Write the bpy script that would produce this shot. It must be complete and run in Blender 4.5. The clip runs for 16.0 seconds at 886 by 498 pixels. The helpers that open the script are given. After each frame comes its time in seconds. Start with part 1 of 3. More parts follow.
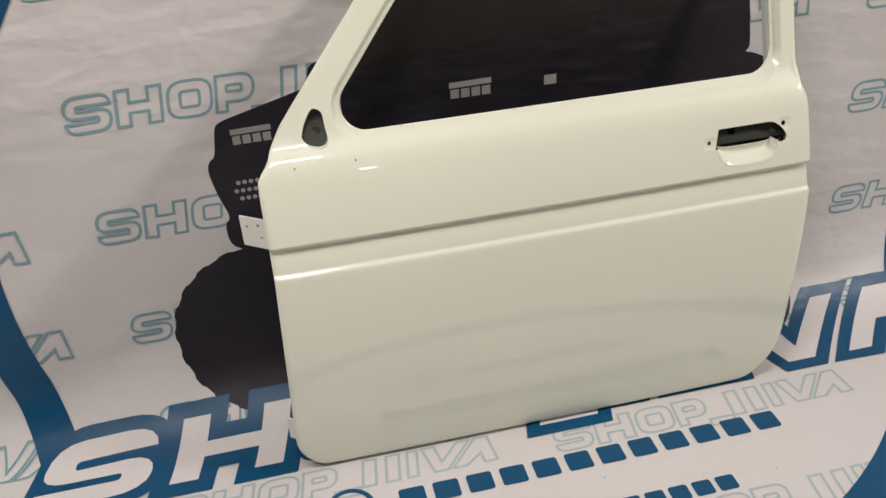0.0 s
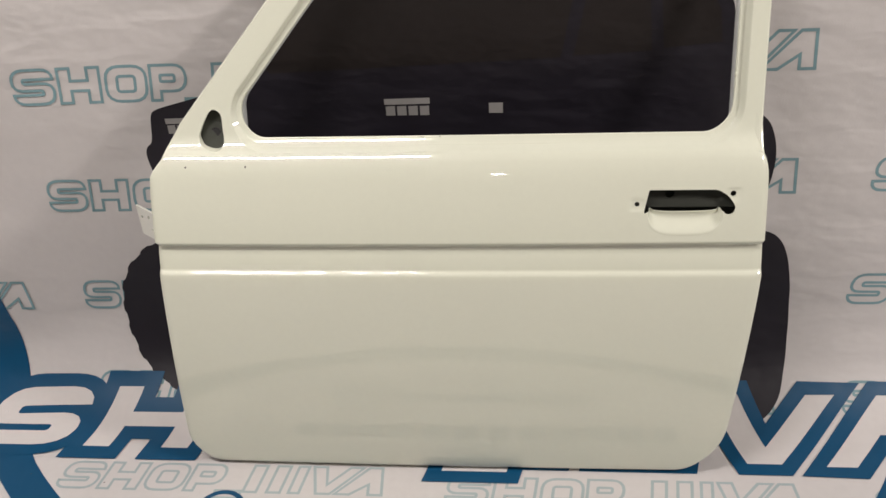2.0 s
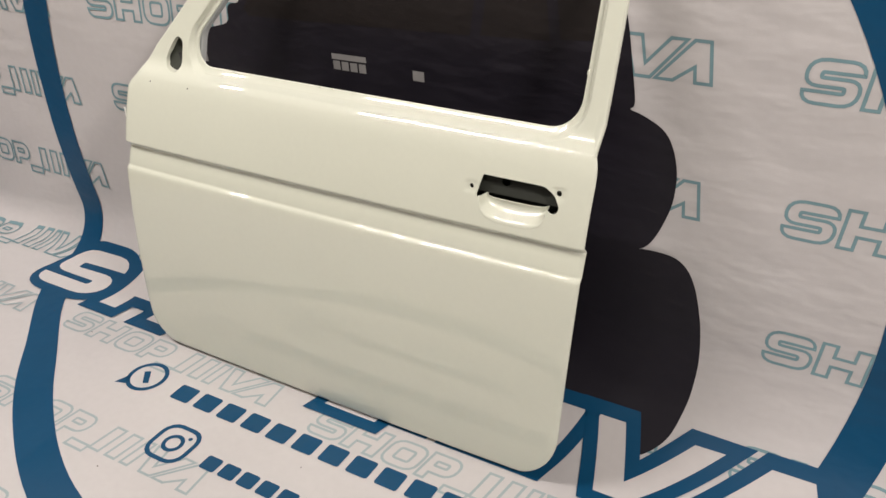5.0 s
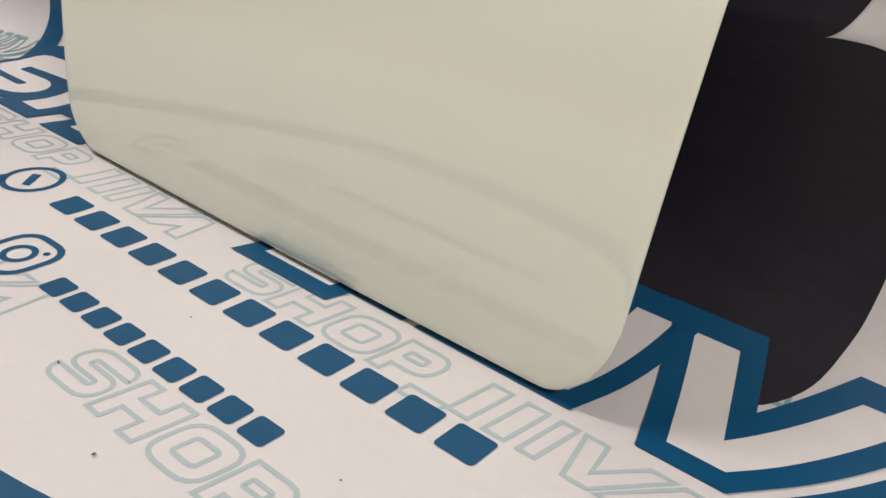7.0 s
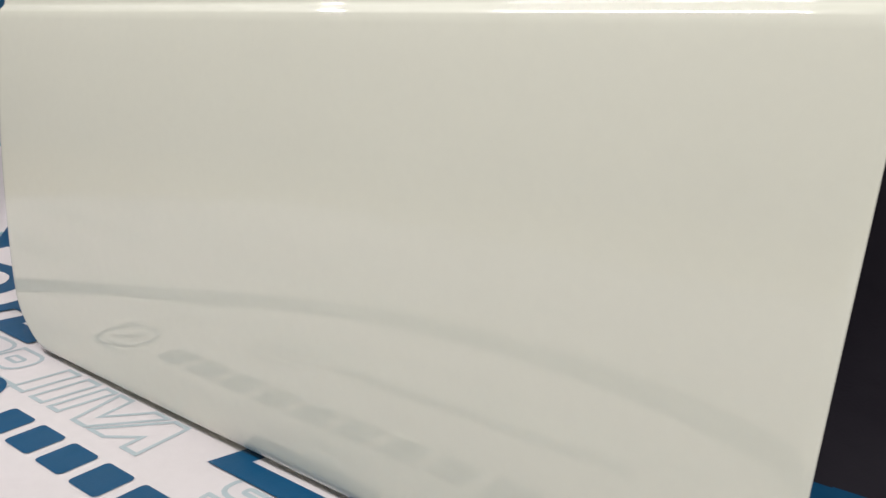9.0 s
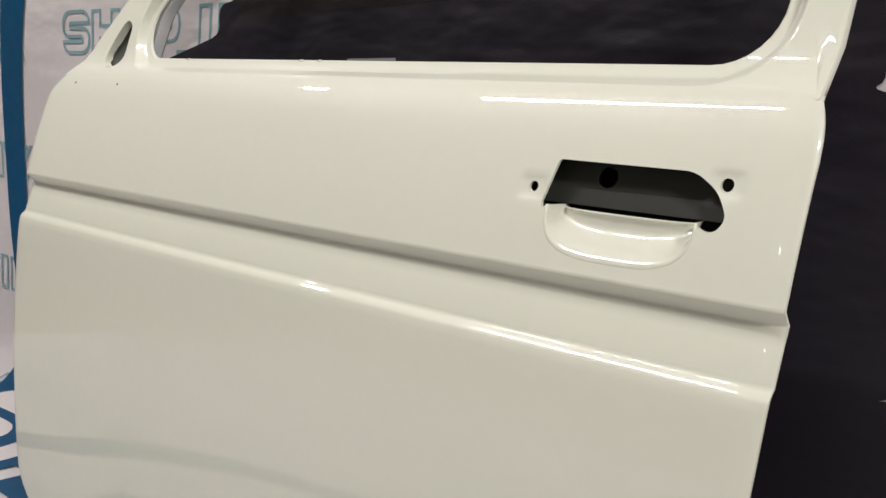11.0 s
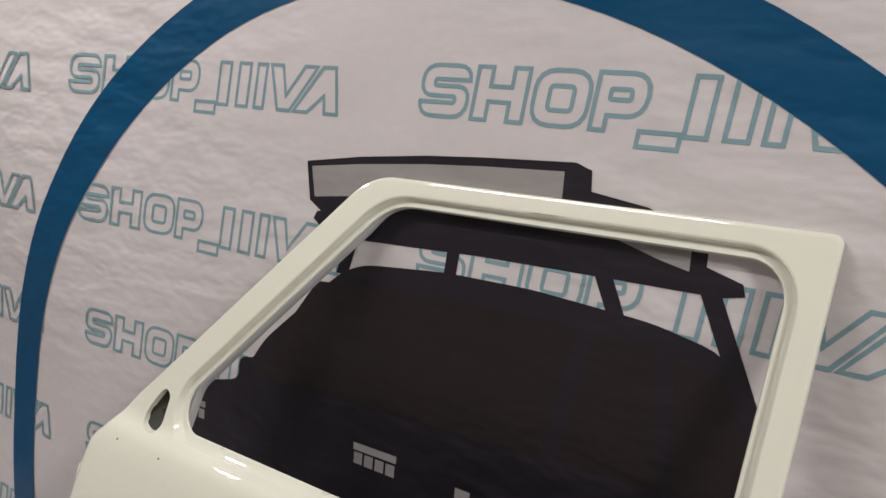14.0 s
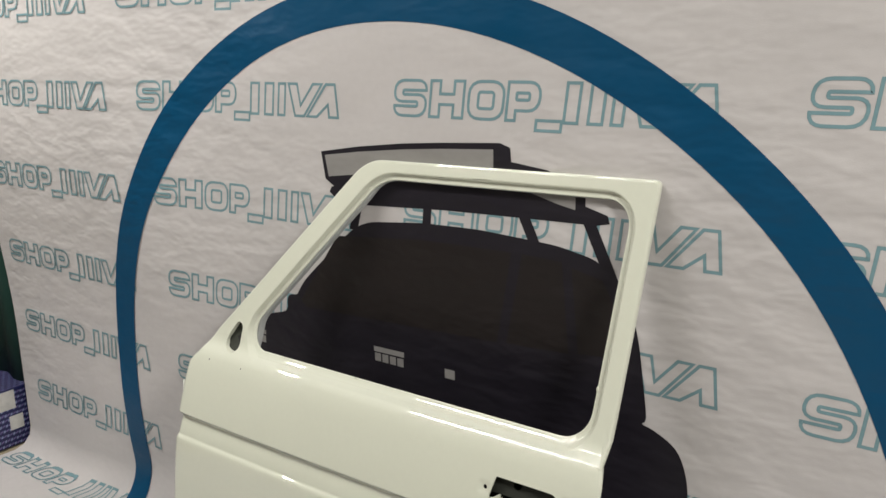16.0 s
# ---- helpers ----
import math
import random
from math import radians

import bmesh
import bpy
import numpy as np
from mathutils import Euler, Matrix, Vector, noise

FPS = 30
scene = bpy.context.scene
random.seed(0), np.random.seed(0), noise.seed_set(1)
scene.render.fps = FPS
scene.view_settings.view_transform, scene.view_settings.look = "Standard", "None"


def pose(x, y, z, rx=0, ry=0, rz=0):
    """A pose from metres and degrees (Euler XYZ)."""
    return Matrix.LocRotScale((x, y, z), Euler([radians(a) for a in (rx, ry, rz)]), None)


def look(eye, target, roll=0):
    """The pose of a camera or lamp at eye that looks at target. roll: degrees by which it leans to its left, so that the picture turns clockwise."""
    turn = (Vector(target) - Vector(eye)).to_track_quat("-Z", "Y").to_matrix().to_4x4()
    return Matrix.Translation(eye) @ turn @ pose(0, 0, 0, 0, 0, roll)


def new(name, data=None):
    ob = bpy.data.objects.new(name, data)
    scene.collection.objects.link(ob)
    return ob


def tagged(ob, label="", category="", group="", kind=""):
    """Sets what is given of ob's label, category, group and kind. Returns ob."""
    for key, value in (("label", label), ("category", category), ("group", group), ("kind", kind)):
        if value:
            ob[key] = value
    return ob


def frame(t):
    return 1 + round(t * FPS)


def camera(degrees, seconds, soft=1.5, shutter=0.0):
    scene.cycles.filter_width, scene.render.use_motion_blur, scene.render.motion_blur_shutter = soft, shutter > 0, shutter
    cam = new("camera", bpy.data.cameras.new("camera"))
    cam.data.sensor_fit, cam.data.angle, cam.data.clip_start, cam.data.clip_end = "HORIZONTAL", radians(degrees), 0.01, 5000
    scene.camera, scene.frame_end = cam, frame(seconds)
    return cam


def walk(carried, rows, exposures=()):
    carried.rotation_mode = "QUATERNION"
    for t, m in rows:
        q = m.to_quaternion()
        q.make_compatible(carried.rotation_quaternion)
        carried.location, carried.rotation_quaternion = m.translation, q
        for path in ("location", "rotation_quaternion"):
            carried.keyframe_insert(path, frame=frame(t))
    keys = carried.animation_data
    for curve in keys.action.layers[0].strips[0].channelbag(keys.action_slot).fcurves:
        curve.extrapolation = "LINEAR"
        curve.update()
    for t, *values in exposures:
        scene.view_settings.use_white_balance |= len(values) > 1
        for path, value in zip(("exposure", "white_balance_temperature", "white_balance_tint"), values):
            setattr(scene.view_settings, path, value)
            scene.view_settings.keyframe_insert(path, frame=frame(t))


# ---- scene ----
cam = camera(53.6, 16.0)
PATH = [
    (0, (-0.438, -1.602, 1.316), (-0.121, 0.065, 0.259), -4.0),
    (0.5, (-0.316, -1.481, 1.310), (-0.054, 0.151, 0.185), -2.1),
    (1, (-0.217, -1.429, 1.315), (-0.061, 0.210, 0.178), -2.5),
    (1.5, (-0.023, -1.476, 1.309), (-0.073, 0.207, 0.231), -3.0),
    (2, (0.172, -1.524, 1.306), (-0.025, 0.161, 0.245), -3.7),
    (2.5, (0.290, -1.492, 1.291), (0.031, 0.179, 0.221), -4.0),
    (3, (0.420, -1.410, 1.276), (0.032, 0.202, 0.159), -2.8),
    (3.5, (0.527, -1.367, 1.260), (-0.045, 0.157, 0.099), -2.9),
    (3.7, (0.600, -1.368, 1.262), (-0.038, 0.126, 0.095), -2.1),
    (5.8, (1.154, -1.354, 1.191), (0.019, -0.020, 0.226), 0.2),
    (6, (1.168, -1.253, 1.148), (-0.023, -0.007, 0.133), 1.9),
    (6.5, (1.064, -1.085, 0.939), (-0.147, 0.095, -0.130), -0.4),
    (7, (0.849, -0.981, 0.582), (-0.244, 0.422, -0.332), 5.0),
    (7.5, (0.757, -0.873, 0.445), (-0.416, 0.547, -0.336), 2.2),
    (8, (0.699, -0.799, 0.403), (-0.496, 0.656, -0.270), -1.1),
    (8.5, (0.675, -0.783, 0.416), (-0.544, 0.696, -0.155), -0.7),
    (9, (0.671, -0.791, 0.466), (-0.552, 0.694, -0.082), -0.5),
    (9.2, (0.679, -0.796, 0.480), (-0.563, 0.688, -0.025), -0.3),
    (11.3, (0.751, -0.822, 0.688), (-0.504, 0.688, 0.307), 1.4),
    (11.5, (0.756, -0.833, 0.700), (-0.504, 0.675, 0.331), 1.9),
    (12, (0.758, -0.863, 0.743), (-0.522, 0.636, 0.408), 3.1),
    (12.5, (0.761, -0.895, 0.817), (-0.535, 0.599, 0.516), 4.5),
    (13, (0.761, -0.925, 0.951), (-0.549, 0.555, 0.653), 5.1),
    (13.5, (0.745, -0.960, 1.118), (-0.513, 0.562, 0.803), 4.5),
    (14, (0.750, -0.997, 1.202), (-0.395, 0.612, 0.887), 4.6),
    (14.5, (0.740, -1.092, 1.316), (-0.357, 0.559, 1.053), 2.5),
    (15, (0.838, -1.177, 1.360), (-0.292, 0.447, 1.074), 1.8),
    (15.5, (1.013, -1.289, 1.362), (-0.191, 0.268, 1.004), 0.2),
    (16, (1.137, -1.383, 1.343), (-0.032, 0.171, 0.874), -1.1),
]
EXPOSURES = (
    (0, -0.19, 6600, 11), (3.5, -0.17, 6650, 12), (6, -0.02, 6600, 11), (7, 0.04, 6550, 11), (8.5, 0.14, 6300, 13), (9.2, 0.13, 6150, 13), (11.5, -0.15, 6400, 13),
    (12.5, -0.08, 6250, 17), (13, -0.13, 6300, 17), (14.5, -0.41, 6450, 12), (16, -0.28, 6450, 6),
)
walk(cam, [(t, look(eye, target, roll)) for t, eye, target, roll in PATH], EXPOSURES)

# ---- light ----
world = bpy.data.worlds.new("world")
scene.world = world
world.use_nodes = True
world.node_tree.nodes["Background"].inputs["Color"].default_value = (0.9, 0.92, 1.0, 1)
world.node_tree.nodes["Background"].inputs["Strength"].default_value = 0.15


def lamp(name, kind, energy, colour, matrix, size=0.1, size_y=None):
    data = bpy.data.lights.new(name, kind)
    data.energy, data.color = energy, colour
    if kind == "AREA":
        data.size = size
        if size_y:
            data.shape, data.size_y = "RECTANGLE", size_y
    else:
        data.shadow_soft_size = size
    ob = new(name, data)
    ob.matrix_world = matrix
    return ob


lamp("lamp_side_bulb", "POINT", 33, (1.0, 0.94, 0.87), Matrix.Translation((-1.65, -0.76, 2.08)), 0.045)
lamp("lamp_side_tube", "AREA", 74, (1.0, 0.945, 0.90), look((2.8, -1.45, 2.6), (0.6, -0.3, 0.5)), 0.5, 0.3)
lamp("lamp_ceiling_tube", "AREA", 58, (1.0, 0.945, 0.91), look((-1.0, -1.35, 3.02), (-1.0, -1.34, 0.0)), 1.4, 0.06)
lamp("lamp_far_bulb", "POINT", 6, (1.0, 0.95, 0.9), Matrix.Translation((0.0, -3.8, 2.4)), 0.05)

# ---- materials ----


def mat(name):
    m = bpy.data.materials.new(name)
    m.use_nodes = True
    nt = m.node_tree
    return m, nt, nt.nodes["Principled BSDF"]


def node(nt, kind, **sets):
    n = nt.nodes.new(kind)
    for k, v in sets.items():
        n.inputs[k.replace("_", " ")].default_value = v
    return n


def coords(nt, scale=(1, 1, 1), turn=(0, 0, 0)):
    tc = nt.nodes.new("ShaderNodeTexCoord")
    mp = nt.nodes.new("ShaderNodeMapping")
    mp.inputs["Scale"].default_value = scale
    mp.inputs["Rotation"].default_value = turn
    nt.links.new(tc.outputs["Object"], mp.inputs["Vector"])
    return mp.outputs["Vector"]


def vary(nt, vec, scale, low, high, detail=4.0):
    """A grey noise remapped to low..high."""
    n = node(nt, "ShaderNodeTexNoise", Scale=scale, Detail=detail)
    nt.links.new(vec, n.inputs["Vector"])
    r = nt.nodes.new("ShaderNodeMapRange")
    r.inputs["From Min"].default_value, r.inputs["From Max"].default_value = 0.3, 0.7
    r.inputs["To Min"].default_value, r.inputs["To Max"].default_value = low, high
    nt.links.new(n.outputs["Fac"], r.inputs["Value"])
    return r.outputs["Result"]


def times_colour(nt, colour, *factors):
    out = None
    for f in factors:
        mx = nt.nodes.new("ShaderNodeMixRGB")
        mx.blend_type = "MULTIPLY"
        mx.inputs["Fac"].default_value = 1
        if out is None:
            mx.inputs["Color1"].default_value = (*colour, 1)
        else:
            nt.links.new(out, mx.inputs["Color1"])
        nt.links.new(f, mx.inputs["Color2"])
        out = mx.outputs["Color"]
    return out


def banner_material(name, colour, rough=0.42, stain=0.94):
    """Printed banner cloth: ink colour, fine weave, folds left from packing."""
    m, nt, b = mat(name)
    vec = coords(nt)
    col = times_colour(nt, colour, vary(nt, vec, 2.3, stain, 1.0), vary(nt, vec, 60, 0.97, 1.0))
    nt.links.new(col, b.inputs["Base Color"])
    b.inputs["Specular IOR Level"].default_value = 0.32
    nt.links.new(vary(nt, vec, 7.0, rough - 0.05, rough + 0.1), b.inputs["Roughness"])
    # folds: diagonal crumple, soft waves, weave
    folds = node(nt, "ShaderNodeTexNoise", Scale=10.0, Detail=2.0, Roughness=0.45, Distortion=0.15)
    nt.links.new(coords(nt, (1.0, 1.0, 2.1), (0, radians(14), 0)), folds.inputs["Vector"])
    patch = nt.nodes.new("ShaderNodeMath")
    patch.operation = "MULTIPLY"
    nt.links.new(folds.outputs["Fac"], patch.inputs[0])
    nt.links.new(vary(nt, vec, 1.15, 0.2, 1.25, 1.0), patch.inputs[1])
    # the hanging part is crumpled, the part on the floor lies flatter
    place = nt.nodes.new("ShaderNodeSeparateXYZ")
    nt.links.new(vec, place.inputs["Vector"])
    hang = nt.nodes.new("ShaderNodeMapRange")
    hang.inputs["From Min"].default_value, hang.inputs["From Max"].default_value = 0.1, 0.7
    hang.inputs["To Min"].default_value, hang.inputs["To Max"].default_value = 0.5, 1.0
    nt.links.new(place.outputs["Z"], hang.inputs["Value"])
    crumple = nt.nodes.new("ShaderNodeMath")
    crumple.operation = "MULTIPLY"
    nt.links.new(patch.outputs["Value"], crumple.inputs[0])
    nt.links.new(hang.outputs["Result"], crumple.inputs[1])
    waves = node(nt, "ShaderNodeTexNoise", Scale=1.8, Detail=2.0)
    nt.links.new(vec, waves.inputs["Vector"])
    weave = node(nt, "ShaderNodeTexNoise", Scale=420.0, Detail=1.0)
    nt.links.new(vec, weave.inputs["Vector"])
    b1 = node(nt, "ShaderNodeBump", Strength=0.4, Distance=0.026)
    nt.links.new(crumple.outputs["Value"], b1.inputs["Height"])
    b2 = node(nt, "ShaderNodeBump", Strength=0.35, Distance=0.06)
    nt.links.new(waves.outputs["Fac"], b2.inputs["Height"])
    b3 = node(nt, "ShaderNodeBump", Strength=0.25, Distance=0.0006)
    nt.links.new(weave.outputs["Fac"], b3.inputs["Height"])
    nt.links.new(b1.outputs["Normal"], b2.inputs["Normal"])
    nt.links.new(b2.outputs["Normal"], b3.inputs["Normal"])
    nt.links.new(b3.outputs["Normal"], b.inputs["Normal"])
    return m


M_CLOTH = banner_material("banner_cloth", (0.64, 0.613, 0.608))
M_BLUE = banner_material("ink_deep_blue", (0.002, 0.071, 0.166), 0.4, 0.88)
M_TEAL = banner_material("ink_pale_teal", (0.225, 0.37, 0.41), 0.45, 0.85)
# paler copy of the teal ink: the floor's glare is put into its colour
M_TEAL_GLARE = banner_material("ink_pale_teal_glare", (0.41, 0.49, 0.51), 0.45, 0.85)
M_BLACK = banner_material("ink_black", (0.0165, 0.0140, 0.0210), 0.50, 0.8)
M_WARM = banner_material("ink_brown_black", (0.0185, 0.0144, 0.0144), 0.44, 0.8)
M_GREY = banner_material("ink_grey", (0.32, 0.31, 0.30), 0.42, 0.9)
M_WHITE = banner_material("ink_white", (0.68, 0.645, 0.635))


def paint_material(name, colour, rough, coat, peel=0.02):
    m, nt, b = mat(name)
    vec = coords(nt)
    col = times_colour(nt, colour, vary(nt, vec, 3.0, 0.975, 1.0), vary(nt, vec, 90, 0.985, 1.0))
    nt.links.new(col, b.inputs["Base Color"])
    nt.links.new(vary(nt, vec, 14, rough - 0.05, rough + 0.05), b.inputs["Roughness"])
    b.inputs["Coat Weight"].default_value = coat
    b.inputs["Coat IOR"].default_value = 1.62
    b.inputs["Specular IOR Level"].default_value = 0.3
    nt.links.new(vary(nt, vec, 9, 0.008, 0.022), b.inputs["Coat Roughness"])
    orange = node(nt, "ShaderNodeTexNoise", Scale=260.0, Detail=1.0)
    nt.links.new(vec, orange.inputs["Vector"])
    bp = node(nt, "ShaderNodeBump", Strength=peel, Distance=0.001)
    nt.links.new(orange.outputs["Fac"], bp.inputs["Height"])
    nt.links.new(bp.outputs["Normal"], b.inputs["Normal"])
    nt.links.new(bp.outputs["Normal"], b.inputs["Coat Normal"])
    return m


M_PAINT = paint_material("cream_car_paint", (0.765, 0.785, 0.66), 0.45, 1.0, 0.012)
M_PRIMER = paint_material("grey_green_primer", (0.042, 0.046, 0.036), 0.6, 0.1, 0.1)
# the same primer, darkened: shade inside the handle slot is in the colour
M_LATCH = paint_material("primer_slot_shade", (0.038, 0.041, 0.034), 0.6, 0.1, 0.1)
# door paint greyed: the shade within the window frame is painted in
M_INNER = paint_material("cream_paint_inner_shade", (0.56, 0.58, 0.57), 0.5, 0.6, 0.05)
M_HINGE = paint_material("painted_hinge_steel", (0.74, 0.74, 0.68), 0.5, 0.5, 0.1)


def plain_material(name, colour, rough, scale=8.0, low=0.8, bump=0.2):
    m, nt, b = mat(name)
    vec = coords(nt)
    col = times_colour(nt, colour, vary(nt, vec, scale, low, 1.0), vary(nt, vec, scale * 11, 0.9, 1.0))
    nt.links.new(col, b.inputs["Base Color"])
    nt.links.new(vary(nt, vec, scale * 2, rough - 0.08, rough + 0.08), b.inputs["Roughness"])
    g = node(nt, "ShaderNodeTexNoise", Scale=scale * 20, Detail=3.0)
    nt.links.new(vec, g.inputs["Vector"])
    bp = node(nt, "ShaderNodeBump", Strength=bump, Distance=0.002)
    nt.links.new(g.outputs["Fac"], bp.inputs["Height"])
    nt.links.new(bp.outputs["Normal"], b.inputs["Normal"])
    return m


M_WALL = plain_material("wall_plaster", (0.20, 0.19, 0.18), 0.8, 4)
M_CEILING = plain_material("ceiling_whitewash", (0.50, 0.49, 0.47), 0.8, 4)
M_FLOOR = plain_material("floor_linoleum", (0.42, 0.36, 0.25), 0.5, 5)
M_GREEN = plain_material("dark_green_cloth", (0.012, 0.06, 0.045), 0.8, 12)
M_DARK = plain_material("black_cloth", (0.012, 0.012, 0.012), 0.7, 12)
M_CARTON = plain_material("blue_carton", (0.012, 0.016, 0.095), 0.45, 14, 0.75, 0.1)
M_DOT = plain_material("carton_pale_print", (0.30, 0.34, 0.56), 0.45, 40)
M_STRIP = plain_material("carton_mauve_print", (0.20, 0.16, 0.36), 0.5, 40)
M_LABEL = plain_material("paper_label", (0.70, 0.69, 0.66), 0.6, 30)
M_DIRT = plain_material("dried_dirt", (0.10, 0.085, 0.07), 0.8, 60)
M_CORD = plain_material("yellow_cord", (0.38, 0.30, 0.14), 0.6, 60)

# ---- helpers for meshes ----


def mesh_of(name, bm, material, smooth=False, sharp=35):
    if smooth:
        for f in bm.faces:
            f.smooth = True
        for e in bm.edges:
            if len(e.link_faces) == 2 and e.calc_face_angle(0) > radians(sharp):
                e.smooth = False
    me = bpy.data.meshes.new(name)
    bm.to_mesh(me)
    bm.free()
    me.materials.append(material)
    return me


def part(name, bm, material, parent, label="", smooth=False, sharp=35):
    ob = new(name, mesh_of(name, bm, material, smooth, sharp))
    if parent is not None:
        ob.parent = parent
    if label:
        ob["label"] = label
    return ob


def box(bm, lo, hi, bevel=0.0, segments=2):
    r = bmesh.ops.create_cube(bm, size=1.0)
    for v in r["verts"]:
        v.co = Vector([l + (c + 0.5) * (h - l) for c, l, h in zip(v.co, lo, hi)])
    if bevel:
        edges = list({e for v in r["verts"] for e in v.link_edges})
        bmesh.ops.bevel(bm, geom=edges, offset=bevel, segments=segments, affect="EDGES", profile=0.6)
    return bm


def smoothstep(a, b, x):
    t = min(1.0, max(0.0, (x - a) / (b - a)))
    return t * t * (3 - 2 * t)


# ---- room ----
for name, lo, hi, material in (
    ("floor", (-4.2, -4.2, -0.10), (3.6, 0.5, -0.004), M_FLOOR),
    ("wall_north", (-4.2, 0.25, -0.004), (3.6, 0.4, 3.1), M_WALL),
    ("wall_south", (-4.2, -4.2, -0.004), (3.6, -4.08, 3.1), M_WALL),
    ("wall_west", (-4.2, -4.08, -0.004), (-4.08, 0.25, 3.1), M_WALL),
    ("wall_east", (3.48, -4.08, -0.004), (3.6, 0.25, 3.1), M_WALL),
    ("ceiling", (-4.2, -4.2, 3.1), (3.6, 0.4, 3.2), M_CEILING),
):
    ob = part(name, box(bmesh.new(), lo, hi), material, None)
    tagged(ob, kind="structure")

# ---- banner: hangs on the wall and runs out over the floor in one sweep ----
R = 0.23
Q = math.pi * R / 2


def sheet(u, s, off=0.0):
    """Place on the banner: u along the wall, s along the cloth from where it leaves the floor."""
    r = R - 0.165 * smoothstep(-0.6, -1.4, u)
    s0, s1 = R - r, r + Q - R
    if s < s0:
        p, n = Vector((u, s - R, 0)), Vector((0, 0, 1))
    elif s < s1:
        a = (s - s0) / (s1 - s0) * math.pi / 2
        p, n = Vector((u, r * math.sin(a) - r, r - r * math.cos(a))), Vector((0, -math.sin(a), math.cos(a)))
    else:
        p, n = Vector((u, 0, R + s - Q)), Vector((0, -1, 0))
    bulge = 0.05 * smoothstep(-0.5, -1.05, u) * smoothstep(0.4, 1.2, p.z)
    wave = 0.002 * noise.noise(Vector((u * 1.7, s * 1.7, 3.1))) * smoothstep(-0.3, 0.5, s)
    return p + n * (off + wave + 0.0015) - Vector((0, bulge, 0))


def s_rows(lo, hi):
    rows, s = [], lo
    while s < hi:
        rows.append(s)
        s += 0.011 if -0.03 < s < Q + 0.02 else 0.05
    return rows + [hi]


bm = bmesh.new()
US = [-1.70 + i * 0.03 for i in range(116)]
SS = s_rows(-1.7, 2.2)
grid = [[bm.verts.new(sheet(u, s)) for u in US] for s in SS]
for a, b in zip(grid, grid[1:]):
    for i in range(len(US) - 1):
        bm.faces.new((a[i], a[i + 1], b[i + 1], b[i]))
banner = part("banner", bm, M_CLOTH, None, smooth=True)
tagged(banner, "white printed cloth banner sweeping from wall onto floor, wrinkled", "banner")


def lay(bm, off, name, material, label=""):
    """Bend a flat print, drawn in (u, s), onto the banner."""
    us = [v.co.x for v in bm.verts]
    ss = [v.co.y for v in bm.verts]
    cuts = []
    for v in s_rows(-1.7, 2.2):
        if min(ss) < v < max(ss):
            cuts.append(((0, v, 0), (0, 1, 0)))
    for v in US:
        if min(us) < v < max(us):
            cuts.append(((v, 0, 0), (1, 0, 0)))
    for co, no in cuts:
        bmesh.ops.bisect_plane(bm, geom=bm.verts[:] + bm.edges[:] + bm.faces[:], plane_co=co, plane_no=no)
    for v in bm.verts:
        v.co = sheet(v.co.x, v.co.y, (off if off > 0.0016 else off * 0.65) + 0.0014 * smoothstep(-0.6, -0.9, v.co.x))
    bmesh.ops.recalc_face_normals(bm, faces=bm.faces[:])
    flip = [f for f in bm.faces if f.normal.dot(Vector((0, -1, 1))) < 0]
    bmesh.ops.reverse_faces(bm, faces=flip)
    return part(name, bm, material, banner, label, smooth=True)


def area(pts):
    return sum(a[0] * b[1] - b[0] * a[1] for a, b in zip(pts, pts[1:] + pts[:1])) / 2


def ribbon(bm, pts, width, side=0.0):
    """A closed line of the given width along pts; side 1 puts it all outside, -1 inside."""
    n = len(pts)
    left, right = [], []
    sign = 1 if area(pts) > 0 else -1
    for i in range(n):
        p0, p1, p2 = (Vector(pts[(i + k) % n][:2]) for k in (-1, 0, 1))
        d0, d1 = (p1 - p0).normalized(), (p2 - p1).normalized()
        t = d0 + d1
        t = t.normalized() if t.length > 1e-6 else d1
        nrm = Vector((t.y, -t.x)) * sign
        k = min(2.0, 1 / max(0.35, t.dot(d1)))
        a = p1 + nrm * (width * (0.5 + side / 2) * k)
        b = p1 - nrm * (width * (0.5 - side / 2) * k)
        left.append(bm.verts.new((a.x, a.y, 0)))
        right.append(bm.verts.new((b.x, b.y, 0)))
    for i in range(n):
        j = (i + 1) % n
        bm.faces.new((left[i], left[j], right[j], right[i]))


def fill(bm, loops):
    """Fill closed lines, holes left open."""
    edges = []
    for pts in loops:
        vs = [bm.verts.new((p[0], p[1], 0)) for p in pts]
        edges += [bm.edges.new((vs[i], vs[(i + 1) % len(vs)])) for i in range(len(vs))]
    bmesh.ops.triangle_fill(bm, use_beauty=True, edges=edges)
    return bm


def soften(corners, n=5):
    """Closed outline through (x, y, r) with its corners rounded."""
    out, k = [], len(corners)
    for i in range(k):
        p0, p1, p2 = (Vector(corners[(i + d) % k][:2]) for d in (-1, 0, 1))
        r = corners[i][2]
        if r == 0:
            out.append(tuple(p1))
            continue
        a, b = p1 + (p0 - p1).normalized() * r, p1 + (p2 - p1).normalized() * r
        for m in range(n):
            t = m / (n - 1)
            q = a * (1 - t) ** 2 + p1 * (1.7 * t * (1 - t)) + b * t ** 2
            w = (1 - t) ** 2 + 1.7 * t * (1 - t) + t ** 2
            out.append((q.x / w, q.y / w))
    return out


def square_cornered(pts):
    return [(x, y, 0.0) for x, y in pts]


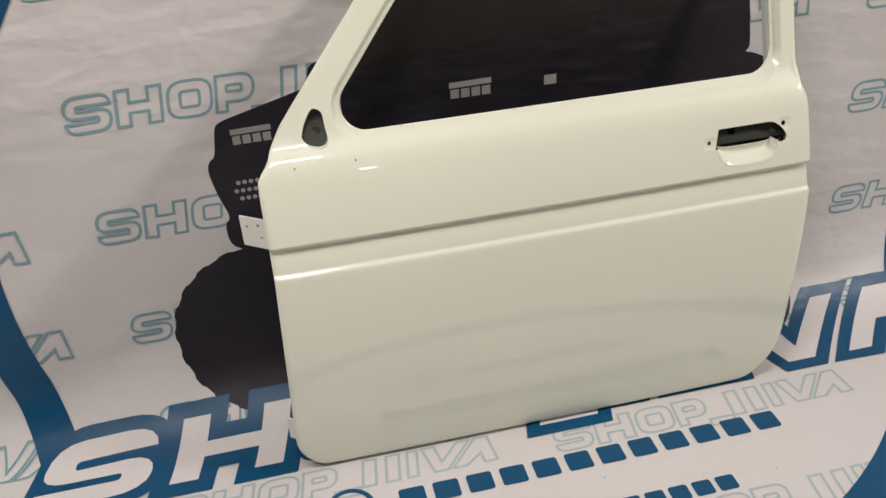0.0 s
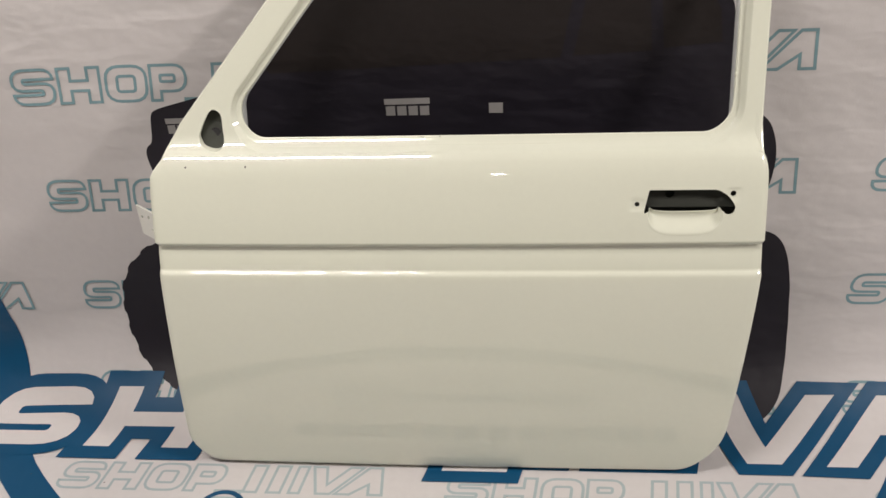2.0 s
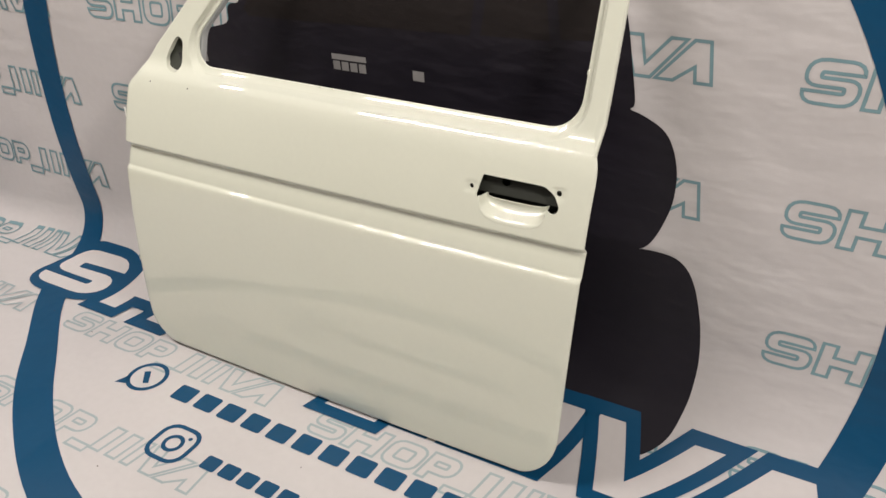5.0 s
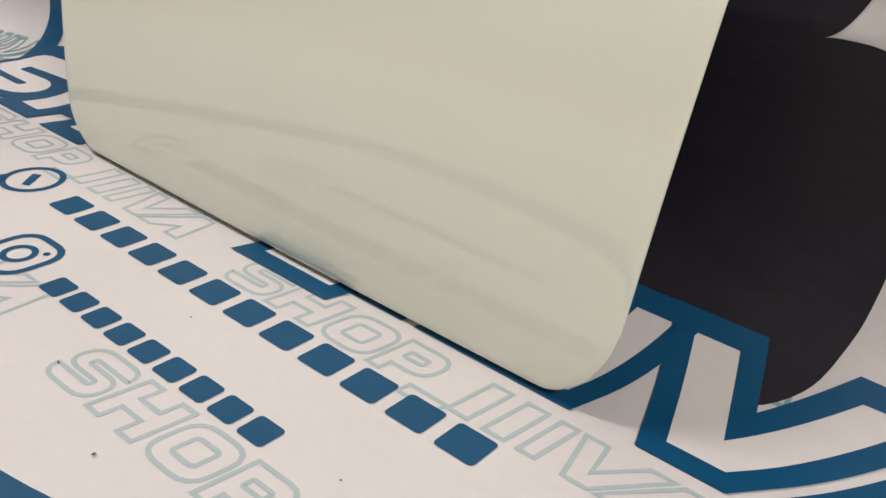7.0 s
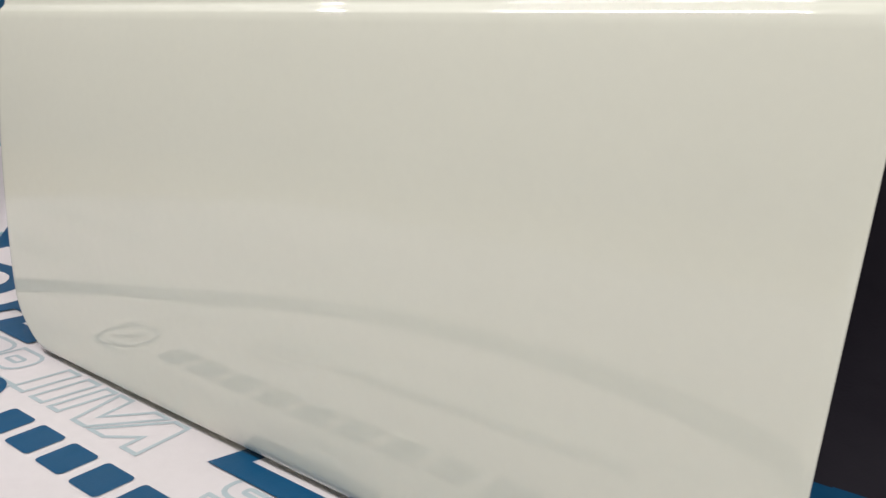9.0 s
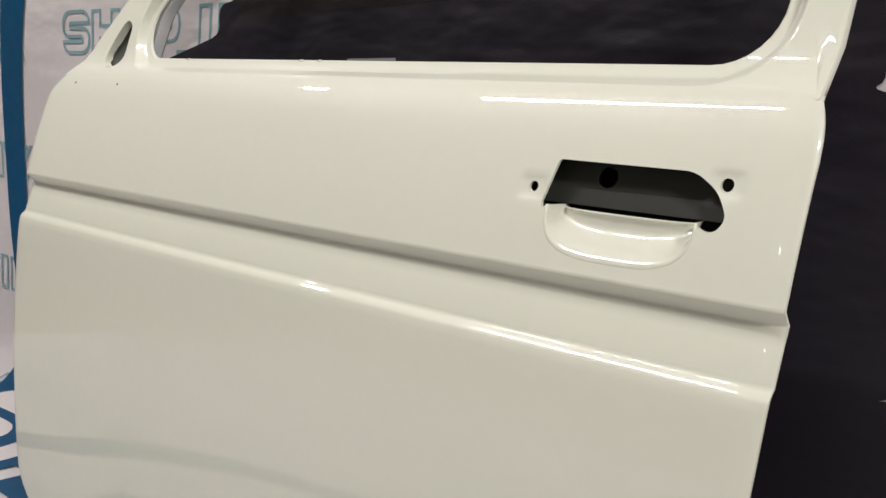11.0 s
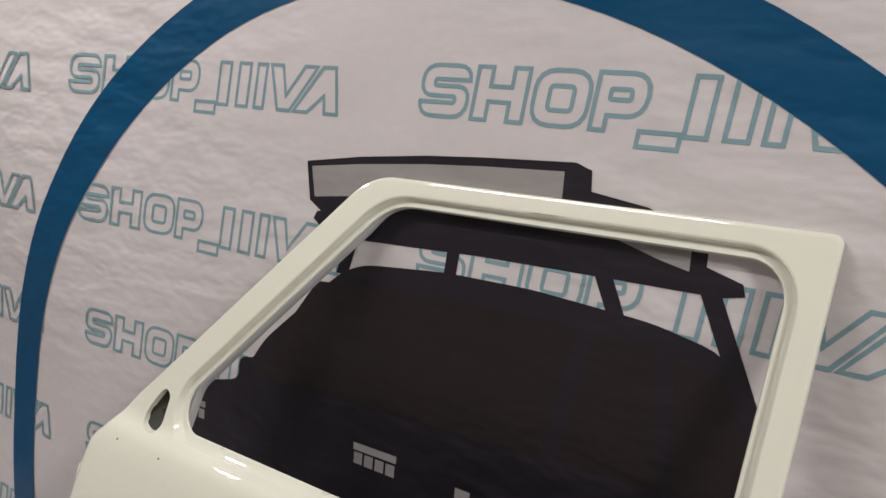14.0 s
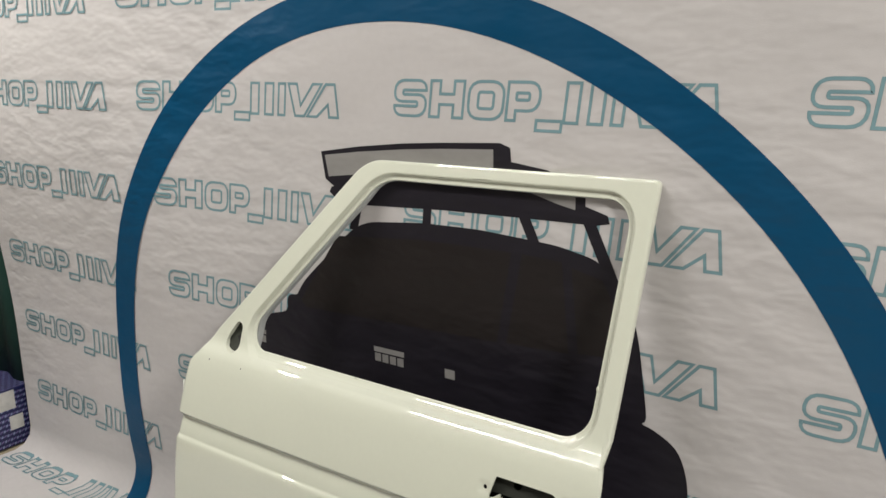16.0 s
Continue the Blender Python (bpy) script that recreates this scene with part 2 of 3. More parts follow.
# wide square-built capitals in a unit box: S, H, O, P, each a list of closed outlines
SHOP = (
    [soften([(0, 0, 0.27), (1, 0, 0.30), (1, 0.60, 0.24), (0.27, 0.60, 0.04), (0.27, 0.725, 0.04), (1.0, 0.725, 0),
             (1, 1, 0.27), (0, 1, 0.30), (0, 0.40, 0.24), (0.73, 0.40, 0.04), (0.73, 0.275, 0.04), (0, 0.275, 0)])],
    [soften(square_cornered([(0, 0), (0.29, 0), (0.29, 0.35), (0.71, 0.35), (0.71, 0), (1, 0), (1, 1), (0.71, 1), (0.71, 0.64), (0.29, 0.64), (0.29, 1), (0, 1)]))],
    [soften([(0, 0, 0.34), (1, 0, 0.34), (1, 1, 0.34), (0, 1, 0.34)]), soften([(0.28, 0.28, 0.08), (0.72, 0.28, 0.08), (0.72, 0.72, 0.08), (0.28, 0.72, 0.08)])],
    [soften([(0, 0, 0), (0.28, 0, 0), (0.28, 0.26, 0), (1, 0.26, 0.34), (1, 1, 0.34), (0, 1, 0)]), soften([(0.28, 0.54, 0.03), (0.68, 0.54, 0.05), (0.68, 0.72, 0.05), (0.28, 0.72, 0.03)])],
)


def placed(loops, u, s, width, height, shear):
    return [[(u + x * width + y * height * shear, s + y * height) for x, y in l] for l in loops]


# outlined plain shapes that stand where the shop's own name is printed: x0, x1, y0, y1 by corner
MARKS = (
    ("bar_low", [(0.504, -0.23), (0.582, -0.23), (0.582, 0.03), (0.504, 0.03)]),
    ("bar", [(0.588, 0.0), (0.628, 0.0), (0.628, 1.0), (0.588, 1.0)]),
    ("bar", [(0.660, 0.0), (0.700, 0.0), (0.700, 1.0), (0.660, 1.0)]),
    ("bar", [(0.726, 0.0), (0.757, 0.0), (0.757, 1.0), (0.726, 1.0)]),
    ("chevron_down", [(0.772, 1.0), (0.808, 0.0), (0.850, 0.0), (0.925, 1.0), (0.885, 1.0), (0.832, 0.33), (0.812, 1.0)]),
    ("chevron_up", [(0.864, 0.0), (0.943, 1.0), (0.982, 1.0), (1.004, 0.0), (0.964, 0.0), (0.956, 0.38), (0.908, 0.0)]),
)
LETTER_X = ((0.0, 0.120), (0.136, 0.256), (0.274, 0.392), (0.405, 0.508))


def word(u, s, width=0.667, height=0.0700, line=0.0058, shear=0.13, material=None):
    """One outlined repeat word of the banner's all-over print; s is its baseline."""
    ink = material or M_TEAL
    for loops, (a, b) in zip(SHOP, LETTER_X):
        bm = bmesh.new()
        for l in placed(loops, u + a * width, s, (b - a) * width, height, shear):
            ribbon(bm, l, line)
        lay(bm, 0.0008, "printed_letter", ink, "pale teal outlined letter")
    for _, pts in MARKS:
        bm = bmesh.new()
        ribbon(bm, [(u + x * width + y * height * shear, s + y * height) for x, y in pts], line)
        lay(bm, 0.0008, "printed_mark", ink, "pale teal outlined shape")


# rows of the all-over print: baseline height of each column from the wall's west end to its east end
# each row: the words' first edges, then their baselines
ROWS = (
    ((-1.705, -0.915, -0.06, 0.745), (1.795, 1.810, 1.825, 1.84)),
    ((-1.681, -0.885, -0.036, 0.765), (1.556, 1.564, 1.570, 1.586)),
    ((-1.635, -0.846, -0.021, 0.783), (1.306, 1.311, 1.323, 1.336)),
    ((-1.635, -0.825, -0.003, 0.798), (1.060, 1.067, 1.089, 1.092)),
    ((-1.637, -0.817, 0.002, 0.807), (0.804, 0.817, 0.852, 0.846)),
    ((-1.628, -0.822, 0.005, 0.811), (0.566, 0.577, 0.605, 0.608)),
    ((-1.612, -0.815, 0.004, 0.814), (0.324, 0.328, 0.342, 0.346)),
    ((-1.672, -0.797, 0.002, 0.808), (0.098, 0.110, 0.105, 0.105)),
    ((-1.605, -0.787, 0.006, 0.808), (-0.130, -0.122, -0.140, -0.150)),
    ((-1.560, -0.755, 0.045, 0.840), (-0.370, -0.389, -0.405, -0.412)),
    ((-1.545, -0.738, 0.055, 0.855), (-0.610, -0.622, -0.650, -0.665)),
    ((-1.530, -0.720, 0.065, 0.865), (-0.855, -0.875, -0.905, -0.925)),
)
# rows on the floor take the copy paled for glare
for k, (us, bases) in enumerate(ROWS):
    for u, s in zip(us, bases):
        word(u, s, material=M_TEAL_GLARE if k > 7 else M_TEAL)

# ring, drawn out a little where the cloth is pulled towards its upper corner and its trodden edge
bm = bmesh.new()
CU, CS = -0.012, 0.485
last = None
for i in range(145):
    a = 2 * math.pi * i / 144
    pair = []
    for r in (1.011, 1.096):
        u, s = CU + r * math.cos(a), CS + r * math.sin(a)
        up, out = smoothstep(1.1, 1.5, s), smoothstep(-0.1, -0.65, u) * smoothstep(0.0, -0.25, s)
        pair.append(bm.verts.new((u - 0.035 * up + 0.06 * out, s + 0.012 * up, 0)))
    if last:
        bm.faces.new((last[0], last[1], pair[1], pair[0]))
    last = pair
lay(bm, 0.0014, "printed_ring", M_BLUE, "large deep blue printed ring")

# silhouette of an off-road car
def print_shape(name, pts, material, off, label=""):
    pts = [(u, s + 0.010 * smoothstep(0.75, 1.05, s)) for u, s in pts]
    return lay(fill(bmesh.new(), [pts]), off, name, material, label)


def tyre_outline(cu, cs, ru, rs, knobs, lo, hi, depth):
    pts = []
    n = knobs * 6
    for i in range(n + 1):
        a = radians(lo + (hi - lo) * i / n)
        k = 1 + (depth if (i % 6) in (1, 2, 3) else 0)
        pts.append((cu + ru * k * math.cos(a), cs + rs * k * math.sin(a)))
    return pts


BODY = [
    (-0.147, 1.062), (-0.307, 0.925), (-0.330, 0.895), (-0.336, 0.886), (-0.360, 0.884), (-0.371, 0.872), (-0.370, 0.842),
    (-0.425, 0.828), (-0.550, 0.797), (-0.560, 0.785), (-0.568, 0.728), (-0.582, 0.720), (-0.588, 0.700), (-0.578, 0.640),
    (-0.562, 0.592), (-0.578, 0.578), (-0.574, 0.525), (-0.30, 0.40), (0.30, 0.40), (0.560, 0.515), (0.585, 0.524), (0.606, 0.560),
    (0.627, 0.620), (0.632, 0.680), (0.622, 0.728), (0.604, 0.762), (0.560, 0.784), (0.536, 0.789), (0.549, 0.796), (0.530, 0.925),
    (0.519, 0.972), (0.505, 0.99), (0.448, 1.070), (0.36, 1.088), (0.19, 1.098), (0.05, 1.096), (-0.10, 1.082),
]
def eased(pts, rounds=2):
    """Corners of a closed outline cut back to soft ones."""
    for _ in range(rounds):
        out = []
        for p, q in zip(pts, pts[1:] + pts[:1]):
            k = min(0.25, 0.012 / max(0.001, math.dist(p, q)))
            out += [(p[0] + (q[0] - p[0]) * t, p[1] + (q[1] - p[1]) * t) for t in (k, 1 - k)]
        pts = out
    return pts


print_shape("printed_car_body", eased(BODY), M_BLACK, 0.0010, "black printed car silhouette")
print_shape("printed_tyre", tyre_outline(-0.525, 0.322, 0.20, 0.196, 13, 70, 290, 0.02), M_BLACK, 0.0011)
print_shape("printed_tyre", eased([(0.36, 0.48), (0.585, 0.522), (0.640, 0.520), (0.668, 0.498), (0.686, 0.455), (0.700, 0.385), (0.707, 0.300),
                             (0.704, 0.225), (0.689, 0.147), (0.668, 0.112), (0.640, 0.085), (0.36, 0.10)]), M_BLACK, 0.0011)
for pts in (
    [(-0.195, 1.040), (-0.322, 0.878), (-0.310, 0.862), (0.228, 0.880), (0.262, 1.062), (0.05, 1.060)],
    [(0.250, 0.882), (0.388, 0.888), (0.372, 1.058), (0.286, 1.062)],
    [(0.408, 0.892), (0.508, 0.900), (0.500, 0.955), (0.455, 1.035), (0.392, 1.050)],
):
    print_shape("printed_car_window", pts, M_WARM, 0.0015, "brown-black printed car window")
# roof rack with its light bar
print_shape("printed_roof_rack", [(-0.205, 1.150), (-0.212, 1.138), (-0.195, 1.126), (-0.10, 1.118), (0.10, 1.128), (0.30, 1.132), (0.440, 1.134),
                                  (0.466, 1.140), (0.462, 1.154), (0.40, 1.172), (0.30, 1.196), (0.0, 1.176), (-0.195, 1.152)], M_BLACK, 0.0011)
for a, b, w in (((-0.125, 1.13), (-0.145, 1.06), 0.024), ((0.062, 1.14), (0.056, 1.08), 0.021), ((0.288, 1.14), (0.318, 1.075), 0.025), ((0.425, 1.14), (0.498, 0.985), 0.026)):
    print_shape("printed_rack_leg", [(a[0] - w / 2, a[1]), (a[0] + w / 2, a[1]), (b[0] + w / 2, b[1]), (b[0] - w / 2, b[1])], M_BLACK, 0.0012)
print_shape("printed_light_bar", [(-0.232, 1.226), (-0.12, 1.243), (0.0, 1.256), (0.10, 1.263), (0.237, 1.270), (0.260, 1.262), (0.262, 1.236), (0.34, 1.226),
                                  (0.40, 1.198), (0.418, 1.196), (0.418, 1.16), (0.30, 1.17), (0.10, 1.165), (-0.195, 1.150), (-0.222, 1.166)], M_BLACK, 0.0011)
print_shape("printed_light_glass", [(-0.221, 1.219), (-0.12, 1.232), (0.0, 1.244), (0.10, 1.251), (0.222, 1.257), (0.222, 1.205), (0.0, 1.192), (-0.15, 1.180), (-0.212, 1.172)], M_GREY, 0.0015, "grey printed light glass")
print_shape("printed_light_glass", [(0.275, 1.190), (0.398, 1.186), (0.398, 1.158), (0.36, 1.166)], M_GREY, 0.0015)
# grilles and lamps
for u, s, w, h in ((-0.099, 0.777, 0.086, 0.034), (-0.532, 0.747, 0.078, 0.033)):
    print_shape("printed_grille_bar", [(u, s + h * 0.62), (u + w, s + h * 0.66), (u + w, s + h), (u, s + h * 0.96)], M_GREY, 0.0015)
    for i in range(4):
        a = u + w * i / 4 + 0.002
        print_shape("printed_grille_cell", [(a, s), (a + w / 4 - 0.004, s), (a + w / 4 - 0.004, s + h * 0.55), (a, s + h * 0.53)], M_GREY, 0.0015)
print_shape("printed_marker_lamp", [(0.097, 0.779), (0.123, 0.779), (0.123, 0.799), (0.097, 0.799)], M_GREY, 0.0015)
for r in range(3):
    for c in range(5):
        cu, cs = -0.541 + c * 0.0125 + (0.006 if r == 0 else 0.0) + (0.008 if r == 2 else 0), 0.666 - r * 0.0175
        print_shape("printed_dot", [(cu + 0.0048 * math.cos(k * 0.7854), cs + 0.0048 * math.sin(k * 0.7854)) for k in range(8)], M_GREY, 0.0015)

# large lettering across the sweep: letters, then plain outlined shapes
BIG_S, BIG_H, BIG_SHEAR = -0.014, 0.166, 0.225


def big(loops, inner=0.0, hull=None):
    bm = bmesh.new()
    if hull:
        fill(bm, [hull])
    else:
        for l in loops:
            w = 0.029 + inner
            ribbon(bm, l, w, 2 * 0.029 / w - 1)
    edge = lay(bm, 0.0018 if hull else 0.0022, "large_letter_edge", M_BLUE, "deep blue printed outline")
    lay(fill(bmesh.new(), loops), 0.0022 if hull else 0.0018, "large_letter_face", M_WHITE, "white printed letter face")
    return edge


BLOCK = soften([(0, 0, 0.36), (1, 0, 0.36), (1, 1, 0.36), (0, 1, 0.36)], 8)
for i, (a, b) in enumerate(((-1.054, -0.824), (-0.784, -0.541), (-0.508, -0.270), (-0.235, -0.020))):
    if i == 0:
        big(placed(SHOP[0], a, BIG_S + 0.006, b - a, BIG_H - 0.012, BIG_SHEAR), 0, placed([BLOCK], a - 0.027, BIG_S - 0.023, b - a + 0.058, BIG_H + 0.046, BIG_SHEAR)[0])
    else:
        big(placed(SHOP[i], a, BIG_S + (0.008 if i > 1 else 0), b - a, BIG_H - (0.008 if i > 1 else 0), BIG_SHEAR), 0.006)
for pts in (
    [(-0.005, -0.056), (0.125, -0.056), (0.134, -0.021), (0.004, -0.021)],
    [(0.165, -0.020), (0.225, -0.020), (0.270, 0.146), (0.210, 0.146)],
    [(0.305, -0.020), (0.365, -0.020), (0.410, 0.146), (0.350, 0.146)],
    [(0.423, -0.020), (0.473, -0.020), (0.518, 0.145), (0.468, 0.145)],
    [(0.596, -0.020), (0.662, -0.020), (0.796, 0.147), (0.738, 0.146), (0.640, 0.025), (0.601, 0.146), (0.545, 0.146)],
    [(0.745, -0.024), (0.879, 0.147), (0.955, 0.147), (1.015, -0.024), (0.952, -0.024), (0.928, 0.060), (0.870, 0.060), (0.803, -0.024)],
):
    big([pts])

# contact block: two round-cornered marks and bars where number and account are printed
def rounded_rect(u, s, w, h, r, n=4):
    pts = []
    for cx, cy, a0 in ((u + w - r, s + h - r, 0), (u + r, s + h - r, 90), (u + r, s + r, 180), (u + w - r, s + r, 270)):
        for i in range(n + 1):
            a = radians(a0 + 90 * i / n)
            pts.append((cx + r * math.cos(a), cy + r * math.sin(a)))
    return pts


def disc(u, s, r, n=28):
    return [(u + r * math.cos(2 * math.pi * i / n), s + r * math.sin(2 * math.pi * i / n)) for i in range(n)]


bm = bmesh.new()
ribbon(bm, disc(-0.427, -0.168, 0.044), 0.010)
lay(bm, 0.0014, "printed_round_mark", M_BLUE, "deep blue printed circle")
bm = bmesh.new()
ribbon(bm, rounded_rect(-0.258, -0.345, 0.093, 0.092, 0.03), 0.010)
lay(bm, 0.0014, "printed_square_mark", M_BLUE, "deep blue printed rounded square")
bm = bmesh.new()
ribbon(bm, disc(-0.212, -0.299, 0.020), 0.009)
lay(bm, 0.0014, "printed_square_mark_dot", M_BLUE)
lay(fill(bmesh.new(), [disc(-0.187, -0.274, 0.0048, 12)]), 0.0014, "printed_mark_point", M_BLUE)
lay(fill(bmesh.new(), [[(-0.468, -0.180), (-0.483, -0.216), (-0.446, -0.206)]]), 0.0014, "printed_mark_tail", M_BLUE)
lay(fill(bmesh.new(), [[(-0.447, -0.158), (-0.434, -0.150), (-0.408, -0.184), (-0.420, -0.190)]]), 0.0014, "printed_mark_bar", M_BLUE)
for i in range(12):
    lay(fill(bmesh.new(), [rounded_rect(-0.330 + i * 0.0685, -0.196, 0.052, 0.047, 0.006)]), 0.0014, "printed_number_bar", M_BLUE)
for i in range(9):
    lay(fill(bmesh.new(), [rounded_rect(-0.118 + i * 0.0487, -0.324, 0.039, 0.036, 0.006)]), 0.0014, "printed_account_bar", M_BLUE)

# specks of dirt and a pin hole on the trodden part of the banner
rng = random.Random(5)
SPOTS = [(0.572, 0.055, 0.0022), (-0.30, -0.42, 0.0018), (0.21, -0.44, 0.0022), (0.40, -0.30, 0.0015)]
SPOTS += [(rng.uniform(-1.3, 0.9), rng.uniform(-0.75, -0.05), rng.uniform(0.0008, 0.0017)) for _ in range(14)]
for u, s, r in SPOTS:
    n = 7
    ring = [(u + r * rng.uniform(0.7, 1.3) * math.cos(2 * math.pi * i / n), s + r * rng.uniform(0.7, 1.3) * math.sin(2 * math.pi * i / n)) for i in range(n)]
    lay(fill(bmesh.new(), [ring]), 0.0026, "dirt_speck", M_DIRT, "dark speck of dirt")

# ---- car door, leaning with its top against the banner ----
door = new("car_door")
door.location = (0.035, -0.27, 0.003)
tagged(door, "cream-white bare painted steel car door leaning on the banner", "car door")
DOOR_INV = Matrix.Translation((-0.035, 0.27, -0.003))

PROFILE = [
    (0.000, -0.2560), (0.006, -0.2610), (0.014, -0.2640), (0.030, -0.2665), (0.080, -0.2710), (0.160, -0.2745), (0.250, -0.2755), (0.340, -0.2730), (0.410, -0.2690), (0.448, -0.2655),
    (0.4555, -0.2640), (0.4595, -0.2612), (0.4635, -0.2560), (0.4680, -0.2545), (0.490, -0.2460), (0.5025, -0.2402), (0.5035, -0.2402), (0.5043, -0.2408), (0.5138, -0.2493),
    (0.5147, -0.2499), (0.5156, -0.2501), (0.5200, -0.2488), (0.545, -0.2410), (0.577, -0.2295), (0.610, -0.2165), (0.624, -0.2105), (0.634, -0.2055), (0.642, -0.2008), (0.648, -0.1968), (0.655, -0.1905), (0.662, -0.1820), (0.668, -0.1745),
    (0.674, -0.1690), (0.682, -0.1640), (0.695, -0.1585), (0.720, -0.1490), (0.800, -0.1205), (0.900, -0.0860), (1.000, -0.0510), (1.104, -0.0150), (1.15, 0.0010),
]
PZ = np.array([p[0] for p in PROFILE])
PY = np.array([p[1] for p in PROFILE])


# the profile as a smooth curve, sampled every half millimetre
DZ = np.arange(0.0, 1.15, 0.0005)
slope = np.diff(PY) / np.diff(PZ)
tangent = np.concatenate(([slope[0]], np.where(slope[1:] * slope[:-1] > 0, 2 * slope[1:] * slope[:-1] / (slope[1:] + slope[:-1] + 1e-12), 0.0), [slope[-1]]))
k_ = np.clip(np.searchsorted(PZ, DZ, side="right") - 1, 0, len(PZ) - 2)
h_ = PZ[k_ + 1] - PZ[k_]
t_ = (DZ - PZ[k_]) / h_
DY = ((1 + 2 * t_) * (1 - t_) ** 2 * PY[k_] + t_ * (1 - t_) ** 2 * h_ * tangent[k_] + t_ ** 2 * (3 - 2 * t_) * PY[k_ + 1] + t_ ** 2 * (t_ - 1) * h_ * tangent[k_ + 1])
SCREWS = ((0.350, 0.5765), (0.506, 0.5915))


def skin(x, z):
    """The outer skin's depth at height z, with the slight bow along the door and the dents at the handle's screws."""
    bow = 0.004 * (1 - ((x - 0.035) / 0.53) ** 2) * (1 - smoothstep(0.6, 0.75, z))
    dent = sum(0.0022 * math.exp(-((x - a) / 0.012) ** 4 - ((z - b) / 0.009) ** 4) for a, b in SCREWS) if 0.53 < z < 0.63 and x > 0.3 else 0.0
    swell = 0.0196 * min(1.0, max(0.0, (0.455 - z) / 0.455))
    return float(np.interp(z - 0.008 * smoothstep(0.09, 0.03, z), DZ, DY)) - bow - swell + 0.002 + dent


SHOULDER_Z = (0.470, 0.585, 0.610, 0.625, 0.635, 0.642, 0.650, 0.660)


def x_left(z):
    x = -0.492 - 0.0209 * min(1.0, max(0.0, (0.455 - z) / 0.455))
    if z < 0.0956:
        x += 0.0956 * (1 - math.sqrt(max(0, 1 - ((0.0956 - z) / 0.0956) ** 2)))
    return x + float(np.interp(z, SHOULDER_Z, (0, 0, 0.0005, 0.0015, 0.0075, 0.0135, 0.0210, 0.0280)))


def x_right(z):
    x = 0.5605 - 0.0337 * max(0.0, (0.455 - z) / 0.455) ** 1.139
    if z < 0.1297:
        x -= 0.110 * (1 - math.sqrt(max(0, 1 - ((0.1297 - z) / 0.1297) ** 2)))
    return x + float(np.interp(z, SHOULDER_Z, (0, 0.001, 0.0014, 0.0008, -0.0008, -0.0028, -0.0062, -0.0070)))


def cut(ob, cutters, solver="EXACT"):
    """Cut openings through a closed sheet, once, while building."""
    for bm in cutters:
        bmesh.ops.recalc_face_normals(bm, faces=bm.faces[:])
        me = bpy.data.meshes.new("cutter")
        bm.to_mesh(me)
        bm.free()
        tool = new("cutter", me)
        md = ob.modifiers.new("cut", "BOOLEAN")
        md.operation, md.object, md.solver = "DIFFERENCE", tool, solver
        bpy.context.view_layer.update()
        done = bpy.data.meshes.new_from_object(ob.evaluated_get(bpy.context.evaluated_depsgraph_get()))
        ob.modifiers.clear()
        ob.data = done
        bpy.data.objects.remove(tool)


def prism(pts, y0, y1):
    """A closed prism over an outline in (x, z), for openings."""
    bm = bmesh.new()
    a = [bm.verts.new((x, y0, z)) for x, z in pts]
    b = [bm.verts.new((x, y1, z)) for x, z in pts]
    bm.faces.new(a)
    bm.faces.new(b[::-1])
    for i in range(len(pts)):
        j = (i + 1) % len(pts)
        bm.faces.new((a[i], b[i], b[j], a[j]))
    return bm


def shut_grid(bm, rows, back):
    """A closed sheet: rows of points, doubled by back(point), with its rim."""
    f = [[bm.verts.new(p) for p in r] for r in rows]
    b = [[bm.verts.new(back(Vector(p))) for p in r] for r in rows]
    m, n = len(rows), len(rows[0])
    for i in range(m - 1):
        for j in range(n - 1):
            bm.faces.new((f[i][j], f[i][j + 1], f[i + 1][j + 1], f[i + 1][j]))
            bm.faces.new((b[i][j], b[i + 1][j], b[i + 1][j + 1], b[i][j + 1]))
    for j in range(n - 1):
        bm.faces.new((f[0][j + 1], f[0][j], b[0][j], b[0][j + 1]))
        bm.faces.new((f[-1][j], f[-1][j + 1], b[-1][j + 1], b[-1][j]))
    for i in range(m - 1):
        bm.faces.new((f[i][0], f[i + 1][0], b[i + 1][0], b[i][0]))
        bm.faces.new((f[i + 1][-1], f[i][-1], b[i][-1], b[i + 1][-1]))


def door_part(name, bm, material, label="", smooth=True, cutters=(), sharp=35, parent=None, finish=None, solver="EXACT"):
    ob = part(name, bm, material, None, label, smooth, sharp)
    if cutters:
        cut(ob, cutters, solver)
    if finish:
        finish(ob.data)
    for v in ob.data.vertices:
        v.co = DOOR_INV @ v.co
    ob.parent = parent or door
    return ob


# lower skin, from the sill to the belt line
BELT = 0.654
zs = sorted(set([0.0120, 0.0128, 0.0142, 0.0165, 0.02, 0.024, 0.03, 0.042, 0.056, 0.07, 0.085, 0.10, 0.12] + [0.14 + 0.02 * i for i in range(15)]
                + [float(z) for z in PZ if 0.43 < z < BELT] + [0.458, 0.4615, 0.466, 0.505, 0.509, 0.514, 0.518, 0.530, 0.545] + [0.556 + 0.004 * i for i in range(13)]
                + [0.595, 0.618] + [0.622 + 0.002 * i for i in range(16)] + [BELT]))
zs = [b for a, b in zip([0.0] + zs, zs) if b - a > 0.0005]
zs[-1] = BELT

def rolled(x, z):
    """Outer skin with its rolled upright edges."""
    a, b = x_left(z), x_right(z)
    return skin(x, z) + 0.004 * (math.exp(-max(0.0, x - a) / 0.004) + math.exp(-max(0.0, b - x) / 0.004))


